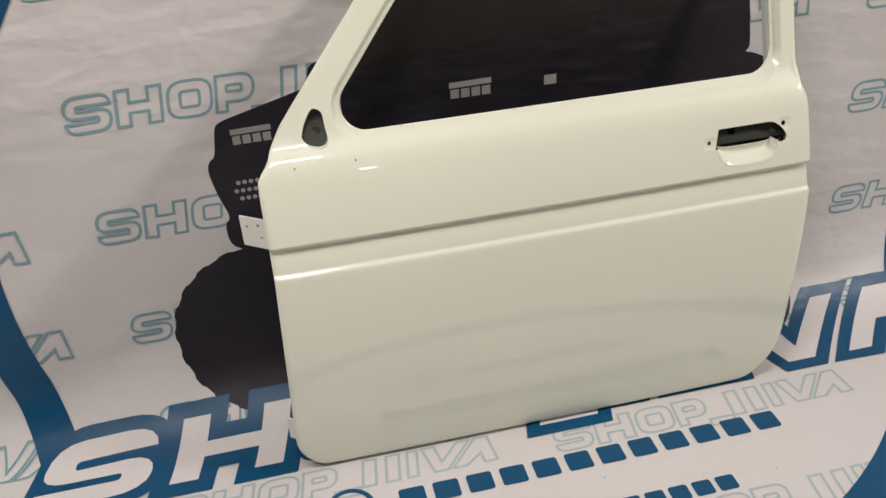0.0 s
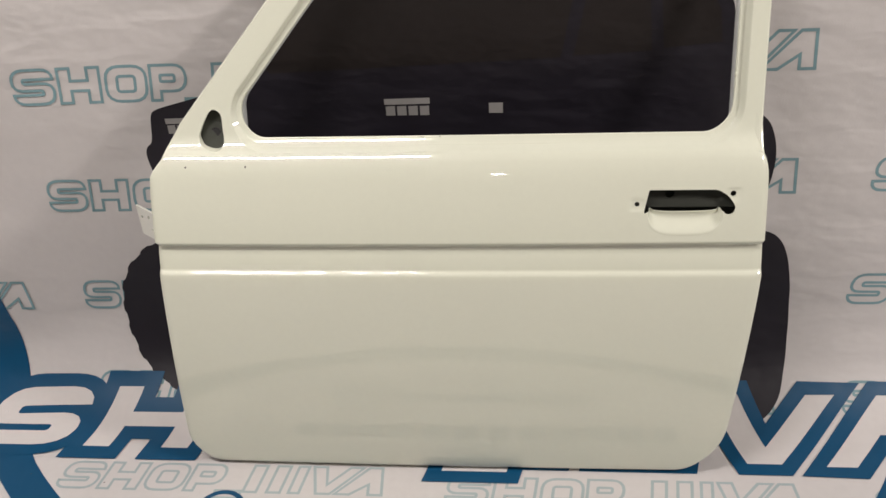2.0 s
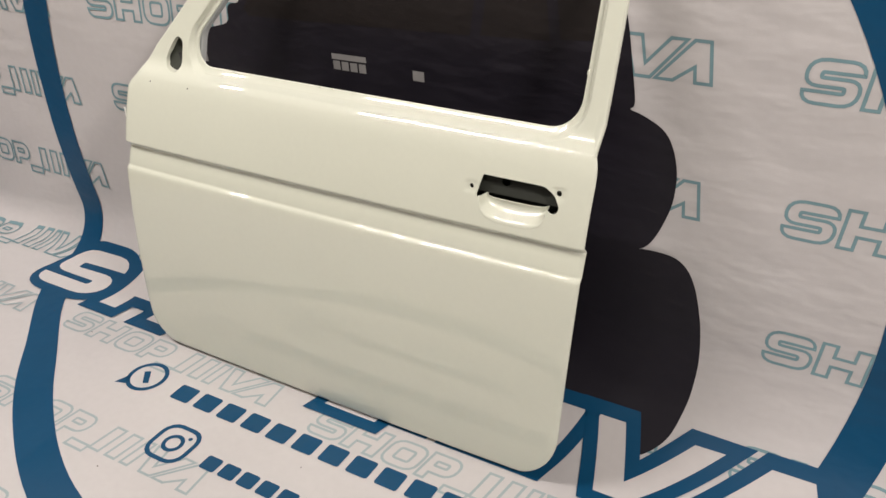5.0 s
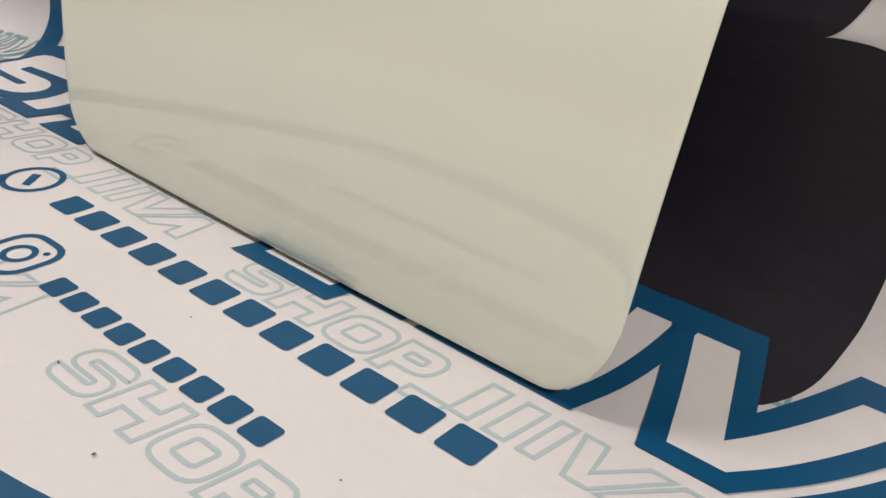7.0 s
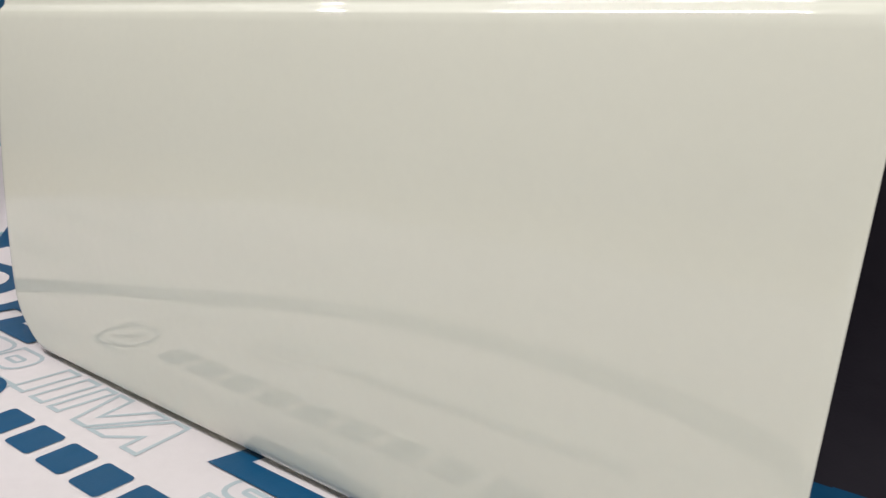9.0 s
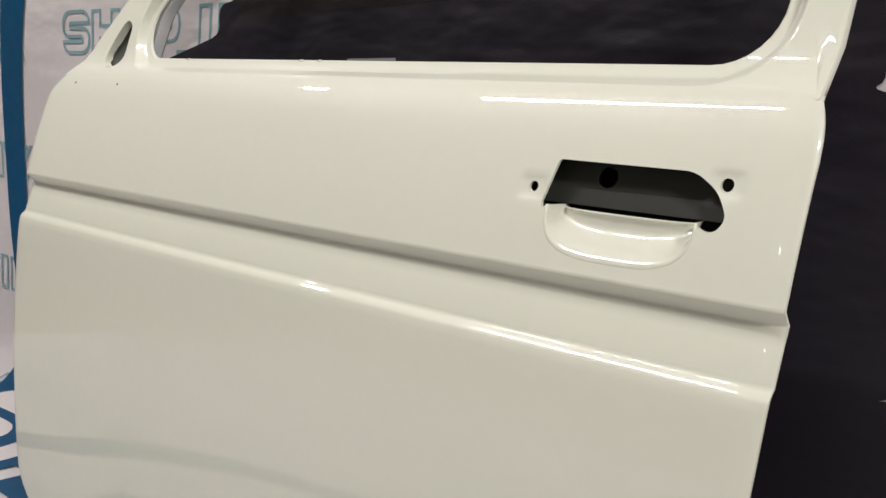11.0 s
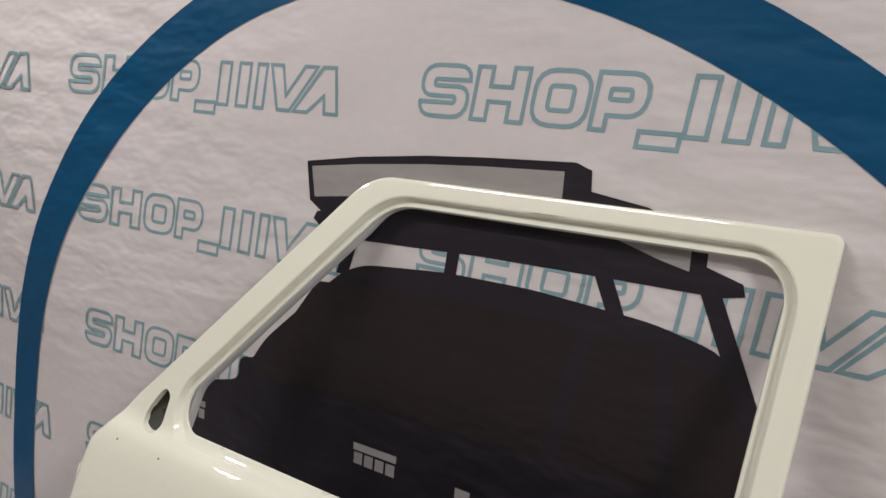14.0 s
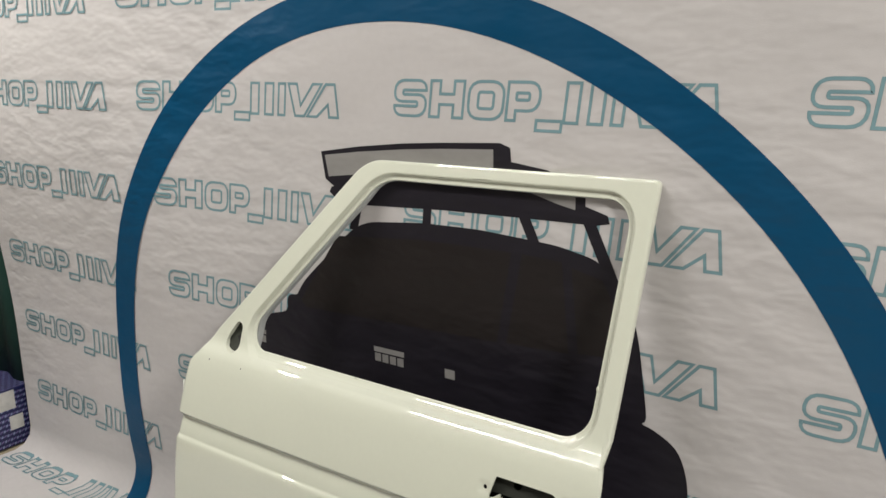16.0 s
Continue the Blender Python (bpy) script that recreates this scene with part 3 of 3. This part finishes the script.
def shade_by_skin(me):
    """Give the cut sheet the smooth skin's own normals, and keep its cut rims flat."""
    normals, cache = [], {}
    for poly in me.polygons:
        for vi in poly.vertices:
            if vi not in cache:
                x, y, z = me.vertices[vi].co
                e = 0.0007
                cache[vi] = Vector(((rolled(x + e, z) - rolled(x - e, z)) / (2 * e), -1, (rolled(x, z + e) - rolled(x, z - e)) / (2 * e))).normalized()
            n = cache[vi]
            d = n.dot(poly.normal)
            normals.append(n if d > 0.55 else (-n if d < -0.55 else poly.normal.copy()))
    me.normals_split_custom_set(normals)


rows = []
for z in zs:
    a, b = x_left(z), x_right(z)
    ts = [0, 0.0012, 0.003, 0.006, 0.010, 0.016] + [0.016 + 0.968 * i / 48 for i in range(1, 48)] + [0.984, 0.990, 0.994, 0.997, 0.9988, 1.0] + [(x + 0.492) / 1.052 for x in np.arange(0.326, 0.534, 0.004).tolist()]
    ts = sorted(ts)
    rows.append([(a + (b - a) * t, rolled(a + (b - a) * t, z), z) for t in ts])
bm = bmesh.new()
shut_grid(bm, rows, lambda p: p + Vector((0, 0.003, 0)))
bmesh.ops.recalc_face_normals(bm, faces=bm.faces[:])

SLOT = [(0.3690, 0.5970), (0.3700, 0.5985)] + soften([(0.3715, 0.5995, 0), (0.4815, 0.5990, 0.007), (0.4935, 0.5920, 0.005), (0.5050, 0.5815, 0.007), (0.5110, 0.5690, 0.005), (0.5050, 0.5592, 0.005), (0.4960, 0.5592, 0.003), (0.4915, 0.5625, 0)])
CUP = []
for i in range(29):
    a = math.pi * i / 28
    c, s_ = math.cos(a), math.sin(a)
    CUP.append((0.4290 + 0.0610 * math.copysign(abs(c) ** 0.62, c), 0.5645 - 0.0365 * s_ ** 0.75))
HOLE = SLOT + CUP + [(0.3630, 0.5615), (0.3615, 0.5660)]
def round_hole(x, z, r, n=14):
    return [(x + r * math.cos(2 * math.pi * i / n), z + r * math.sin(2 * math.pi * i / n)) for i in range(n)]


panel = door_part("outer_panel", bm, M_PAINT, "cream-white glossy pressed door skin", True,
                  [prism(HOLE, -0.30, -0.19), prism(round_hole(0.350, 0.5765, 0.0042), -0.30, -0.19), prism(round_hole(0.506, 0.5915, 0.0048), -0.30, -0.19)], finish=shade_by_skin)

# scooped cup under the handle opening
bm = bmesh.new()
rows = []
for k in range(-2, 19):
    b = k / 18
    row = []
    for i, (x, z) in enumerate(CUP):
        lx = 0.4300 + (x - 0.4290) * 0.90
        lz = 0.5620
        if k < 0:
            px, pz = 0.429 + (x - 0.429) * (1 - 0.016 * k), 0.5645 + (z - 0.5645) * (1 - 0.022 * k)
        else:
            px, pz = x + (lx - x) * b, z + (lz - z) * b ** 1.1
        depth = 0.023 * smoothstep(0.0, 0.72, b) - 0.0025 * smoothstep(0.82, 1.0, b)
        row.append((px, skin(px if k < 0 else x, pz if k < 0 else z) - (0.0002 if k > -2 else -0.0001) + max(0.0, depth), pz))
    rows.append(row)
shut_grid(bm, rows, lambda p: p + Vector((0, 0.0012, 0)))
door_part("handle_cup", bm, M_PAINT, "scooped finger cup below handle opening", parent=panel)

def rounded_poly(corners, grow=0.0, n=9):
    """Closed outline with rounded corners (x, z, r), grown outwards; the same count of points whatever the growth."""
    pts = []
    k = len(corners)
    for i in range(k):
        p0, p1, p2 = (Vector(corners[(i + d) % k][:2]) for d in (-1, 0, 1))
        d0, d1 = (p0 - p1).normalized(), (p2 - p1).normalized()
        half = d0.angle(d1) / 2
        mid = (d0 + d1).normalized()
        out_ = -1 if d0.x * d1.y - d0.y * d1.x > 0 else 1
        r = max(0.0002, corners[i][2] + grow * out_)
        p = p1 - mid * (grow * out_ / math.sin(half))
        c = p + mid * (r / math.sin(half))
        t0, t1 = p + d0 * (r / math.tan(half)), p + d1 * (r / math.tan(half))
        a0, a1 = math.atan2(*(t0 - c).yx), math.atan2(*(t1 - c).yx)
        da = (a1 - a0 + math.pi) % (2 * math.pi) - math.pi
        for j in range(n):
            a = a0 + da * j / (n - 1)
            pts.append((c.x + r * math.cos(a), c.y + r * math.sin(a)))
        pts.append(None)
    out = []
    m = len(pts)
    for i, p in enumerate(pts):
        if p is not None:
            out.append(p)
        else:
            a, b = Vector(pts[i - 1]), Vector(pts[(i + 1) % m])
            out += [tuple(a.lerp(b, j / 13)) for j in range(1, 13)]
    return out


def shade_face_by_skin(me):
    """Let the frame's broad face follow the skin's own curve, and keep all other normals."""
    normals = [c.vector.copy() for c in me.corner_normals]
    for poly in me.polygons:
        for li in poly.loop_indices:
            x, y, z = me.vertices[me.loops[li].vertex_index].co
            e = 0.002
            n = Vector(((skin(x + e, z) - skin(x - e, z)) / (2 * e), -1, (skin(x, z + e) - skin(x, z - e)) / (2 * e))).normalized()
            if n.dot(poly.normal) > 0.985:
                normals[li] = n
    me.normals_split_custom_set(normals)


def split_corner(before, corner, after, parts=3):
    """One rounded corner as several that share its arc."""
    p0, p1, p2 = (Vector(p[:2]) for p in (before, corner, after))
    d0, d1 = (p0 - p1).normalized(), (p2 - p1).normalized()
    half = d0.angle(d1) / 2
    c = p1 + (d0 + d1).normalized() * (corner[2] / math.sin(half))
    a0, a1 = (math.atan2(*(p1 + d * (corner[2] / math.tan(half)) - c).yx) for d in (d0, d1))
    step = ((a1 - a0 + math.pi) % (2 * math.pi) - math.pi) / parts
    reach = corner[2] / math.cos(step / 2)
    return [(c.x + reach * math.cos(a0 + step * (i + 0.5)), c.y + reach * math.sin(a0 + step * (i + 0.5)), corner[2]) for i in range(parts)]


OPENING = [(-0.250, 0.67520, 0.01), (0.506, 0.6740, 0.048), (0.5155, 1.0655, 0.045), (-0.045, 1.0595, 0.090), (-0.2237, 0.8534, 0.004), (-0.2508, 0.8218, 0.004)]
OPENING += split_corner(OPENING[-1], (-0.376, 0.6755, 0.042), OPENING[0])
OUTER = [(-0.250, BELT - 0.00385, 0.01), (0.5535, BELT - 0.0038, 0.003), (0.5625, 1.1045, 0.012), (-0.088, 1.0985, 0.095), (-0.2900, 0.8701, 0.01), (-0.3160, 0.8406, 0.01), (-0.4375, 0.7030, 0.030), (-0.4625, 0.6660, 0.008), (-0.4705, BELT - 0.0038, 0.002)]
loops = []
outer = rounded_poly(OUTER)
face_in = rounded_poly(OPENING, 0.017)


def looped(pts, n=4):
    """A smooth closed line through the points."""
    out, k = [], len(pts)
    for i in range(k):
        p = [Vector(pts[(i + d) % k]) for d in (-1, 0, 1, 2)]
        for j in range(n):
            t = j / n
            q = 0.5 * (2 * p[1] + (p[2] - p[0]) * t + (2 * p[0] - 5 * p[1] + 4 * p[2] - p[3]) * t * t + (3 * p[1] - p[0] - 3 * p[2] + p[3]) * t ** 3)
            out.append((q.x, q.y))
    return out


def on_skin(p, d=0.0):
    return (p[0], skin(p[0], p[1]) + d, p[1])


loops.append([on_skin(p, 0.0125) for p in rounded_poly(OUTER, -0.001)])
loops.append([on_skin(p, 0.004) for p in outer])
loops.append([on_skin(p, 0.001) for p in rounded_poly(OUTER, -0.0012)])
edge2 = rounded_poly(OUTER, -0.004)
loops.append([on_skin(p) for p in edge2])
for t in [i / 12 for i in range(1, 12)]:
    loops.append([on_skin((a[0] + (b[0] - a[0]) * t, a[1] + (b[1] - a[1]) * t)) for a, b in zip(edge2, face_in)])
loops.append([on_skin(p) for p in rounded_poly(OPENING, 0.0185)])
loops.append([on_skin(p, 0.0012) for p in rounded_poly(OPENING, 0.0160)])
loops.append([on_skin(p, 0.0090) for p in rounded_poly(OPENING, 0.0115)])
loops.append([on_skin(p, 0.0105) for p in rounded_poly(OPENING, 0.0090)])
loops.append([on_skin(p, 0.0110) for p in rounded_poly(OPENING, 0.0015)])
loops.append([on_skin(p, 0.0130) for p in rounded_poly(OPENING, 0.0)])
loops.append([on_skin(p, 0.0140) for p in rounded_poly(OPENING, 0.0004)])
loops.append([on_skin(p, 0.0130) for p in rounded_poly(OPENING, 0.004)])
bm = bmesh.new()
rings = [[bm.verts.new(p) for p in l] for l in loops]
n = len(rings[0])
for a, b in zip(rings, rings[1:] + rings[:1]):
    for i in range(n):
        j = (i + 1) % n
        bm.faces.new((a[i], a[j], b[j], b[i]))
bmesh.ops.remove_doubles(bm, verts=bm.verts[:], dist=0.00008)
bmesh.ops.recalc_face_normals(bm, faces=bm.faces[:])
TEAR = looped([(-0.3755, 0.7250), (-0.3665, 0.7215), (-0.3612, 0.7140), (-0.3600, 0.6950), (-0.3580, 0.6770), (-0.3595, 0.6690), (-0.3650, 0.6635), (-0.3755, 0.6620), (-0.3890, 0.6650), (-0.3985, 0.6712),
               (-0.4025, 0.6800), (-0.4010, 0.6880), (-0.3960, 0.7000), (-0.3885, 0.7130), (-0.3825, 0.7210)])
window_frame = door_part("window_frame", bm, M_PAINT, "cream-white stamped window frame, no glass", True, [prism(TEAR, -0.25, -0.125)], finish=shade_face_by_skin)

# hardened paint runs on the window flange
for x, z, w in ((-0.2225, 0.6744, 0.0045), (-0.0103, 0.6742, 0.0060), (0.020, 0.6742, 0.0030), (0.5095, 0.7591, 0.0038)):
    bm = bmesh.new()
    bmesh.ops.create_icosphere(bm, subdivisions=2, radius=1.0)
    tall = 0.0013 if z < 0.7 else 0.0060
    for v in bm.verts:
        lump = 1 + 0.25 * noise.noise(v.co * 1.7 + Vector((x * 40, 0, 0)))
        v.co = Vector((x + v.co.x * (w if z < 0.7 else 0.0026) * lump, skin(x, z) + 0.0118 + v.co.y * 0.0026, z + v.co.z * tall * lump))
    door_part("paint_run", bm, M_PAINT, "hardened run of cream paint", parent=window_frame)

# inner sheet of the window frame, a narrow step behind the outer one
def behind(p, d):
    return (p[0], min(skin(p[0], p[1]) + d, -0.008 - 0.0004 * d), p[1])


INNER_OPENING = [(x, z - 0.030, r) if z < 0.70 else (x, z, r) for x, z, r in OPENING]
loops = [[behind(p, d) for p in rounded_poly(INNER_OPENING, g)] for g, d in
         ((0.0120, 0.0185), (0.0030, 0.0178), (-0.0012, 0.0185), (-0.0022, 0.0205), (-0.0022, 0.0340), (0.0010, 0.0375), (0.0130, 0.0385), (0.0130, 0.0360), (0.0020, 0.0350), (0.0002, 0.0330), (0.0002, 0.0215), (0.0030, 0.0198), (0.0120, 0.0200))]
bm = bmesh.new()
rings = [[bm.verts.new(p) for p in l] for l in loops]
for a, b in zip(rings, rings[1:] + rings[:1]):
    for i in range(len(a)):
        j = (i + 1) % len(a)
        bm.faces.new((a[i], a[j], b[j], b[i]))
bmesh.ops.remove_doubles(bm, verts=bm.verts[:], dist=0.00008)
bmesh.ops.recalc_face_normals(bm, faces=bm.faces[:])
door_part("inner_window_frame", bm, M_INNER, "inner sheet of the window frame, greyed for shade")

# pocket behind the mirror opening, and the inner sheet
bm = bmesh.new()
ring = [(-0.378 + (x + 0.378) * 1.5, 0.692 + (z - 0.692) * 1.2) for x, z in TEAR]
front = [bm.verts.new((x, skin(x, z) + 0.0165, z)) for x, z in ring]
rear = [bm.verts.new((x, skin(x, z) + 0.0185, z)) for x, z in ring]
bm.faces.new(front)
bm.faces.new(rear[::-1])
for i in range(len(ring)):
    bm.faces.new((front[i], rear[i], rear[(i + 1) % len(ring)], front[(i + 1) % len(ring)]))
bmesh.ops.recalc_face_normals(bm, faces=bm.faces[:])
door_part("mirror_pocket", bm, M_PRIMER, "grey-green primed steel behind mirror opening", False)
def hole_disc(name, x0, z0, r, d0, d1, label, owner, n=18):
    """A short dark stub that follows the skin and stands in for a hole."""
    bm = bmesh.new()
    front = [bm.verts.new((x, skin(x, z) + d0, z)) for x, z in round_hole(x0, z0, r, n)]
    rear = [bm.verts.new((v.co.x, v.co.y + d1 - d0, v.co.z)) for v in front]
    bm.faces.new(front)
    bm.faces.new(rear[::-1])
    for i in range(n):
        bm.faces.new((front[i], rear[i], rear[(i + 1) % n], front[(i + 1) % n]))
    bmesh.ops.recalc_face_normals(bm, faces=bm.faces[:])
    door_part(name, bm, M_DARK, label, False, parent=owner)


# dark discs added for the black of the holes, which are not cut
hole_disc("mirror_hole_disc", -0.377, 0.6808, 0.0108, 0.0130, 0.0163, "dark disc standing in for the hole in the mirror opening", window_frame)
for x0 in (-0.4242, -0.3167):
    hole_disc("screw_hole_disc", x0, 0.6413, 0.0015, -0.0003, 0.002, "small dark disc standing in for a screw hole", panel, 10)
rows = []
for z in [0.03, 0.08, 0.15, 0.25, 0.35, 0.45, 0.52, 0.58, 0.62, 0.655]:
    a, b = x_left(z) + 0.028, x_right(z) - 0.028
    rows.append([(a + (b - a) * i / 12, skin(0.035, z) + 0.055, z) for i in range(13)])
bm = bmesh.new()
shut_grid(bm, rows, lambda p: p + Vector((0, 0.0015, 0)))
door_part("inner_panel", bm, M_PRIMER, "grey-green primed inner steel sheet", True)
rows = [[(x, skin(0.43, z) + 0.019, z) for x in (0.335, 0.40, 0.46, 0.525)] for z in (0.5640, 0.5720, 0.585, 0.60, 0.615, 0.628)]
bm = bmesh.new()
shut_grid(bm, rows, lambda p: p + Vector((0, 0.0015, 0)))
door_part("latch_plate", bm, M_LATCH, "grey-green primed plate behind handle opening, darkened for shade in the slot", False, [prism(round_hole(0.405, 0.5865, 0.0082, 20), -0.25, -0.15)])

# shut faces along the rear, front and bottom edges
def shut_face(name, side, cutters=()):
    rows = []
    for z in [0.10, 0.16, 0.24, 0.32, 0.40, 0.44, 0.4555, 0.4615, 0.468, 0.49, 0.5025, 0.509, 0.5147, 0.52, 0.54, 0.57, 0.60, 0.62, 0.634, 0.642, 0.649]:
        x = x_right(z) - 0.0015 if side > 0 else x_left(z) + 0.0015
        y = skin(x, z) + 0.0035
        back = -0.2150 + (z - 0.10) * 0.108 if side > 0 else y + 0.050
        k = (0.026 if side > 0 else 0.015) * (back - y) / 0.07
        rows.append([(x, y, z), (x - side * 0.0050, y + 0.0035, z), (x - side * k, back, z), (x - side * (k + 0.010), back + 0.004, z)])
    bm = bmesh.new()
    shut_grid(bm, rows, lambda p: p - Vector((side * 0.0012, 0, 0)))
    bmesh.ops.recalc_face_normals(bm, faces=bm.faces[:])
    return door_part(name, bm, M_PAINT, "", True, cutters, sharp=18)


def disc_x(y, z, ry, rz, x0, x1, n=16):
    bm = bmesh.new()
    a = [bm.verts.new((x0, y + ry * math.cos(2 * math.pi * i / n), z + rz * math.sin(2 * math.pi * i / n))) for i in range(n)]
    b = [bm.verts.new((x1, v.co.y, v.co.z)) for v in a]
    bm.faces.new(a)
    bm.faces.new(b[::-1])
    for i in range(n):
        j = (i + 1) % n
        bm.faces.new((a[i], b[i], b[j], a[j]))
    return bm


shut_face("rear_shut_face", 1, [disc_x(-0.208, 0.512, 0.0135, 0.027, 0.52, 0.58), disc_x(-0.202, 0.560, 0.0045, 0.007, 0.52, 0.58, 10), disc_x(-0.220, 0.468, 0.0045, 0.006, 0.52, 0.58, 10)])
shut_face("front_shut_face", -1)
rows = []
for i in range(25):
    x = -0.42 + i * (0.46 + 0.42) / 24
    y = skin(x, 0.012) + 0.003
    rows.append([(x, y, 0.0135), (x, y + 0.012, 0.0075), (x, y + 0.016, 0.0022), (x, y + 0.045, 0.0024), (x, y + 0.060, 0.03)])
bm = bmesh.new()
shut_grid(bm, rows, lambda p: p + Vector((0, 0.0006, 0.0012)))
door_part("sill_flange", bm, M_PAINT, "", True)

# hinge leaves on the front edge
def hinge(z0, z1, reach, holes):
    p0 = Vector((-0.487, skin(-0.49, (z0 + z1) / 2) + 0.012, 0))
    d = Vector((-0.80, 0.60, 0)).normalized()
    nrm = Vector((-0.60, -0.80, 0)).normalized()
    bm = bmesh.new()
    box(bm, (0, -0.002, z0), (reach, 0.002, z1), 0.0008)
    tools = []
    for a, z in holes:
        t = bmesh.new()
        bmesh.ops.create_cone(t, cap_ends=True, segments=14, radius1=0.0034, radius2=0.0034, depth=0.03,
                              matrix=Matrix.Translation((a, 0, z)) @ Matrix.Rotation(radians(90), 4, "X"))
        tools.append(t)
    ob = part("hinge_leaf", bm, M_HINGE, None, "white painted steel hinge leaf with bolt holes", False)
    cut(ob, tools)
    turn = Matrix(((d.x, nrm.x, 0, p0.x), (d.y, nrm.y, 0, p0.y), (0, 0, 1, 0), (0, 0, 0, 1)))
    for v in ob.data.vertices:
        v.co = DOOR_INV @ (turn @ v.co)
    ob.parent = door
    return ob


hinge(0.506, 0.566, 0.058, ((0.044, 0.546), (0.020, 0.552), (0.016, 0.527)))
hinge(0.078, 0.130, 0.040, ((0.022, 0.115), (0.022, 0.093)))

# ---- west end: cartons, cloth ----
bm = bmesh.new()
rows = []
for z in (0.0, 0.6, 1.2, 1.8, 2.3):
    rows.append([(-1.66 - 0.04 * i, 0.03 + 0.012 * math.sin(i * 1.3), z) for i in range(9)])
shut_grid(bm, rows, lambda p: p + Vector((0, 0.004, 0)))
tagged(part("green_curtain", bm, M_GREEN, None, smooth=True), "dark green cloth hanging beside the banner's edge", "curtain")
bm = box(bmesh.new(), (-2.9, 0.0, 0.0), (-2.06, 0.16, 1.9), 0.01)
tagged(part("dark_cabinet", bm, M_DARK, None), "black cabinet standing against the wall", "cabinet")


def cord(name, pts, r):
    cu = bpy.data.curves.new(name, "CURVE")
    cu.dimensions, cu.bevel_depth, cu.bevel_resolution = "3D", r, 2
    sp = cu.splines.new("NURBS")
    sp.points.add(len(pts) - 1)
    for p, c in zip(sp.points, pts):
        p.co = (*c, 1)
    sp.use_endpoint_u, sp.order_u = True, 4
    cu.materials.append(M_CORD)
    return new(name, cu)


for dx in (0.0, 0.09):
    tagged(cord("cord", [(-2.12 - dx, -0.012, 0.9), (-2.10 - dx, -0.014, 0.7), (-2.13 - dx, -0.012, 0.5), (-2.06 - dx, -0.016, 0.3), (-2.02 - dx, -0.02, 0.2)], 0.004),
           "thin yellow cord hanging down behind the cartons", "cord", "hanging cords")


def carton(x, y, z, w, d, h, turn, labels):
    """Carton with its print: front faces east; w along y, d back to the west."""
    thing = new("carton")
    thing.matrix_world = pose(x, y, z, 0, 0, turn)
    body = box(bmesh.new(), (-d, -w, 0.001), (0, 0, h), 0.003)
    part("carton_body", body, M_CARTON, thing)
    flap = box(bmesh.new(), (-d + 0.004, -w / 2 - 0.001, h), (-0.004, -w / 2 + 0.001, h + 0.0006))
    part("flap_seam", flap, M_DARK, thing)
    dots, strips = bmesh.new(), bmesh.new()
    def stamp(bm_, o, e1, e2, a, b, su, sv):
        vs = [bm_.verts.new(o + e1 * (a + i * su) + e2 * (b + j * sv + i * su * 0.45)) for i, j in ((-1, -1), (1, -1), (1, 1), (-1, 1))]
        bm_.faces.new(vs)
    faces = ((Vector((0.0009, -w, 0)), Vector((0, 1, 0)), Vector((0, 0, 1)), w, h), (Vector((-d, -w, h + 0.0009)), Vector((0, 1, 0)), Vector((1, 0, 0)), w, d),
             (Vector((-d, -w - 0.0009, 0)), Vector((1, 0, 0)), Vector((0, 0, 1)), d, h))
    for o, e1, e2, la, lb in faces:
        nb = int(lb / 0.018)
        for j in range(nb):
            b = 0.010 + j * 0.018
            for i in range(int(la / 0.021)):
                a = 0.010 + i * 0.021 + (0.0105 if j % 2 else 0)
                if a < la - 0.008 and b < lb - 0.006:
                    stamp(dots, o, e1, e2, a, b, 0.0036, 0.0042)
                    if a + 0.012 < la - 0.008:
                        stamp(strips, o, e1, e2, a + 0.0105, b + 0.001, 0.0050, 0.0028)
    part("dotted_print", dots, M_DOT, thing, "pale printed dots")
    part("mauve_print", strips, M_STRIP, thing, "mauve printed strips")
    for a, b, lw, lh in labels:
        part("paper_label", box(bmesh.new(), (0.0003, -w + a, b), (0.0016, -w + a + lw, b + lh)), M_LABEL, thing, "white paper label")
    tagged(thing, "dark blue printed carton with white labels on the floor" if labels else "dark blue printed carton standing on the floor", "carton", "blue cartons")
    return thing


carton(-1.735, 0.075, 0.0, 0.215, 0.33, 0.205, 2, ((0.052, 0.136, 0.060, 0.066), (0.085, 0.060, 0.048, 0.05)))
carton(-1.722, -0.160, 0.0, 0.30, 0.36, 0.20, -3, ())
tagged(carton(-1.726, -0.165, 0.203, 0.29, 0.35, 0.20, -2, ((0.02, 0.05, 0.05, 0.05),)), "dark blue printed carton stacked on another carton", "carton", "blue cartons")
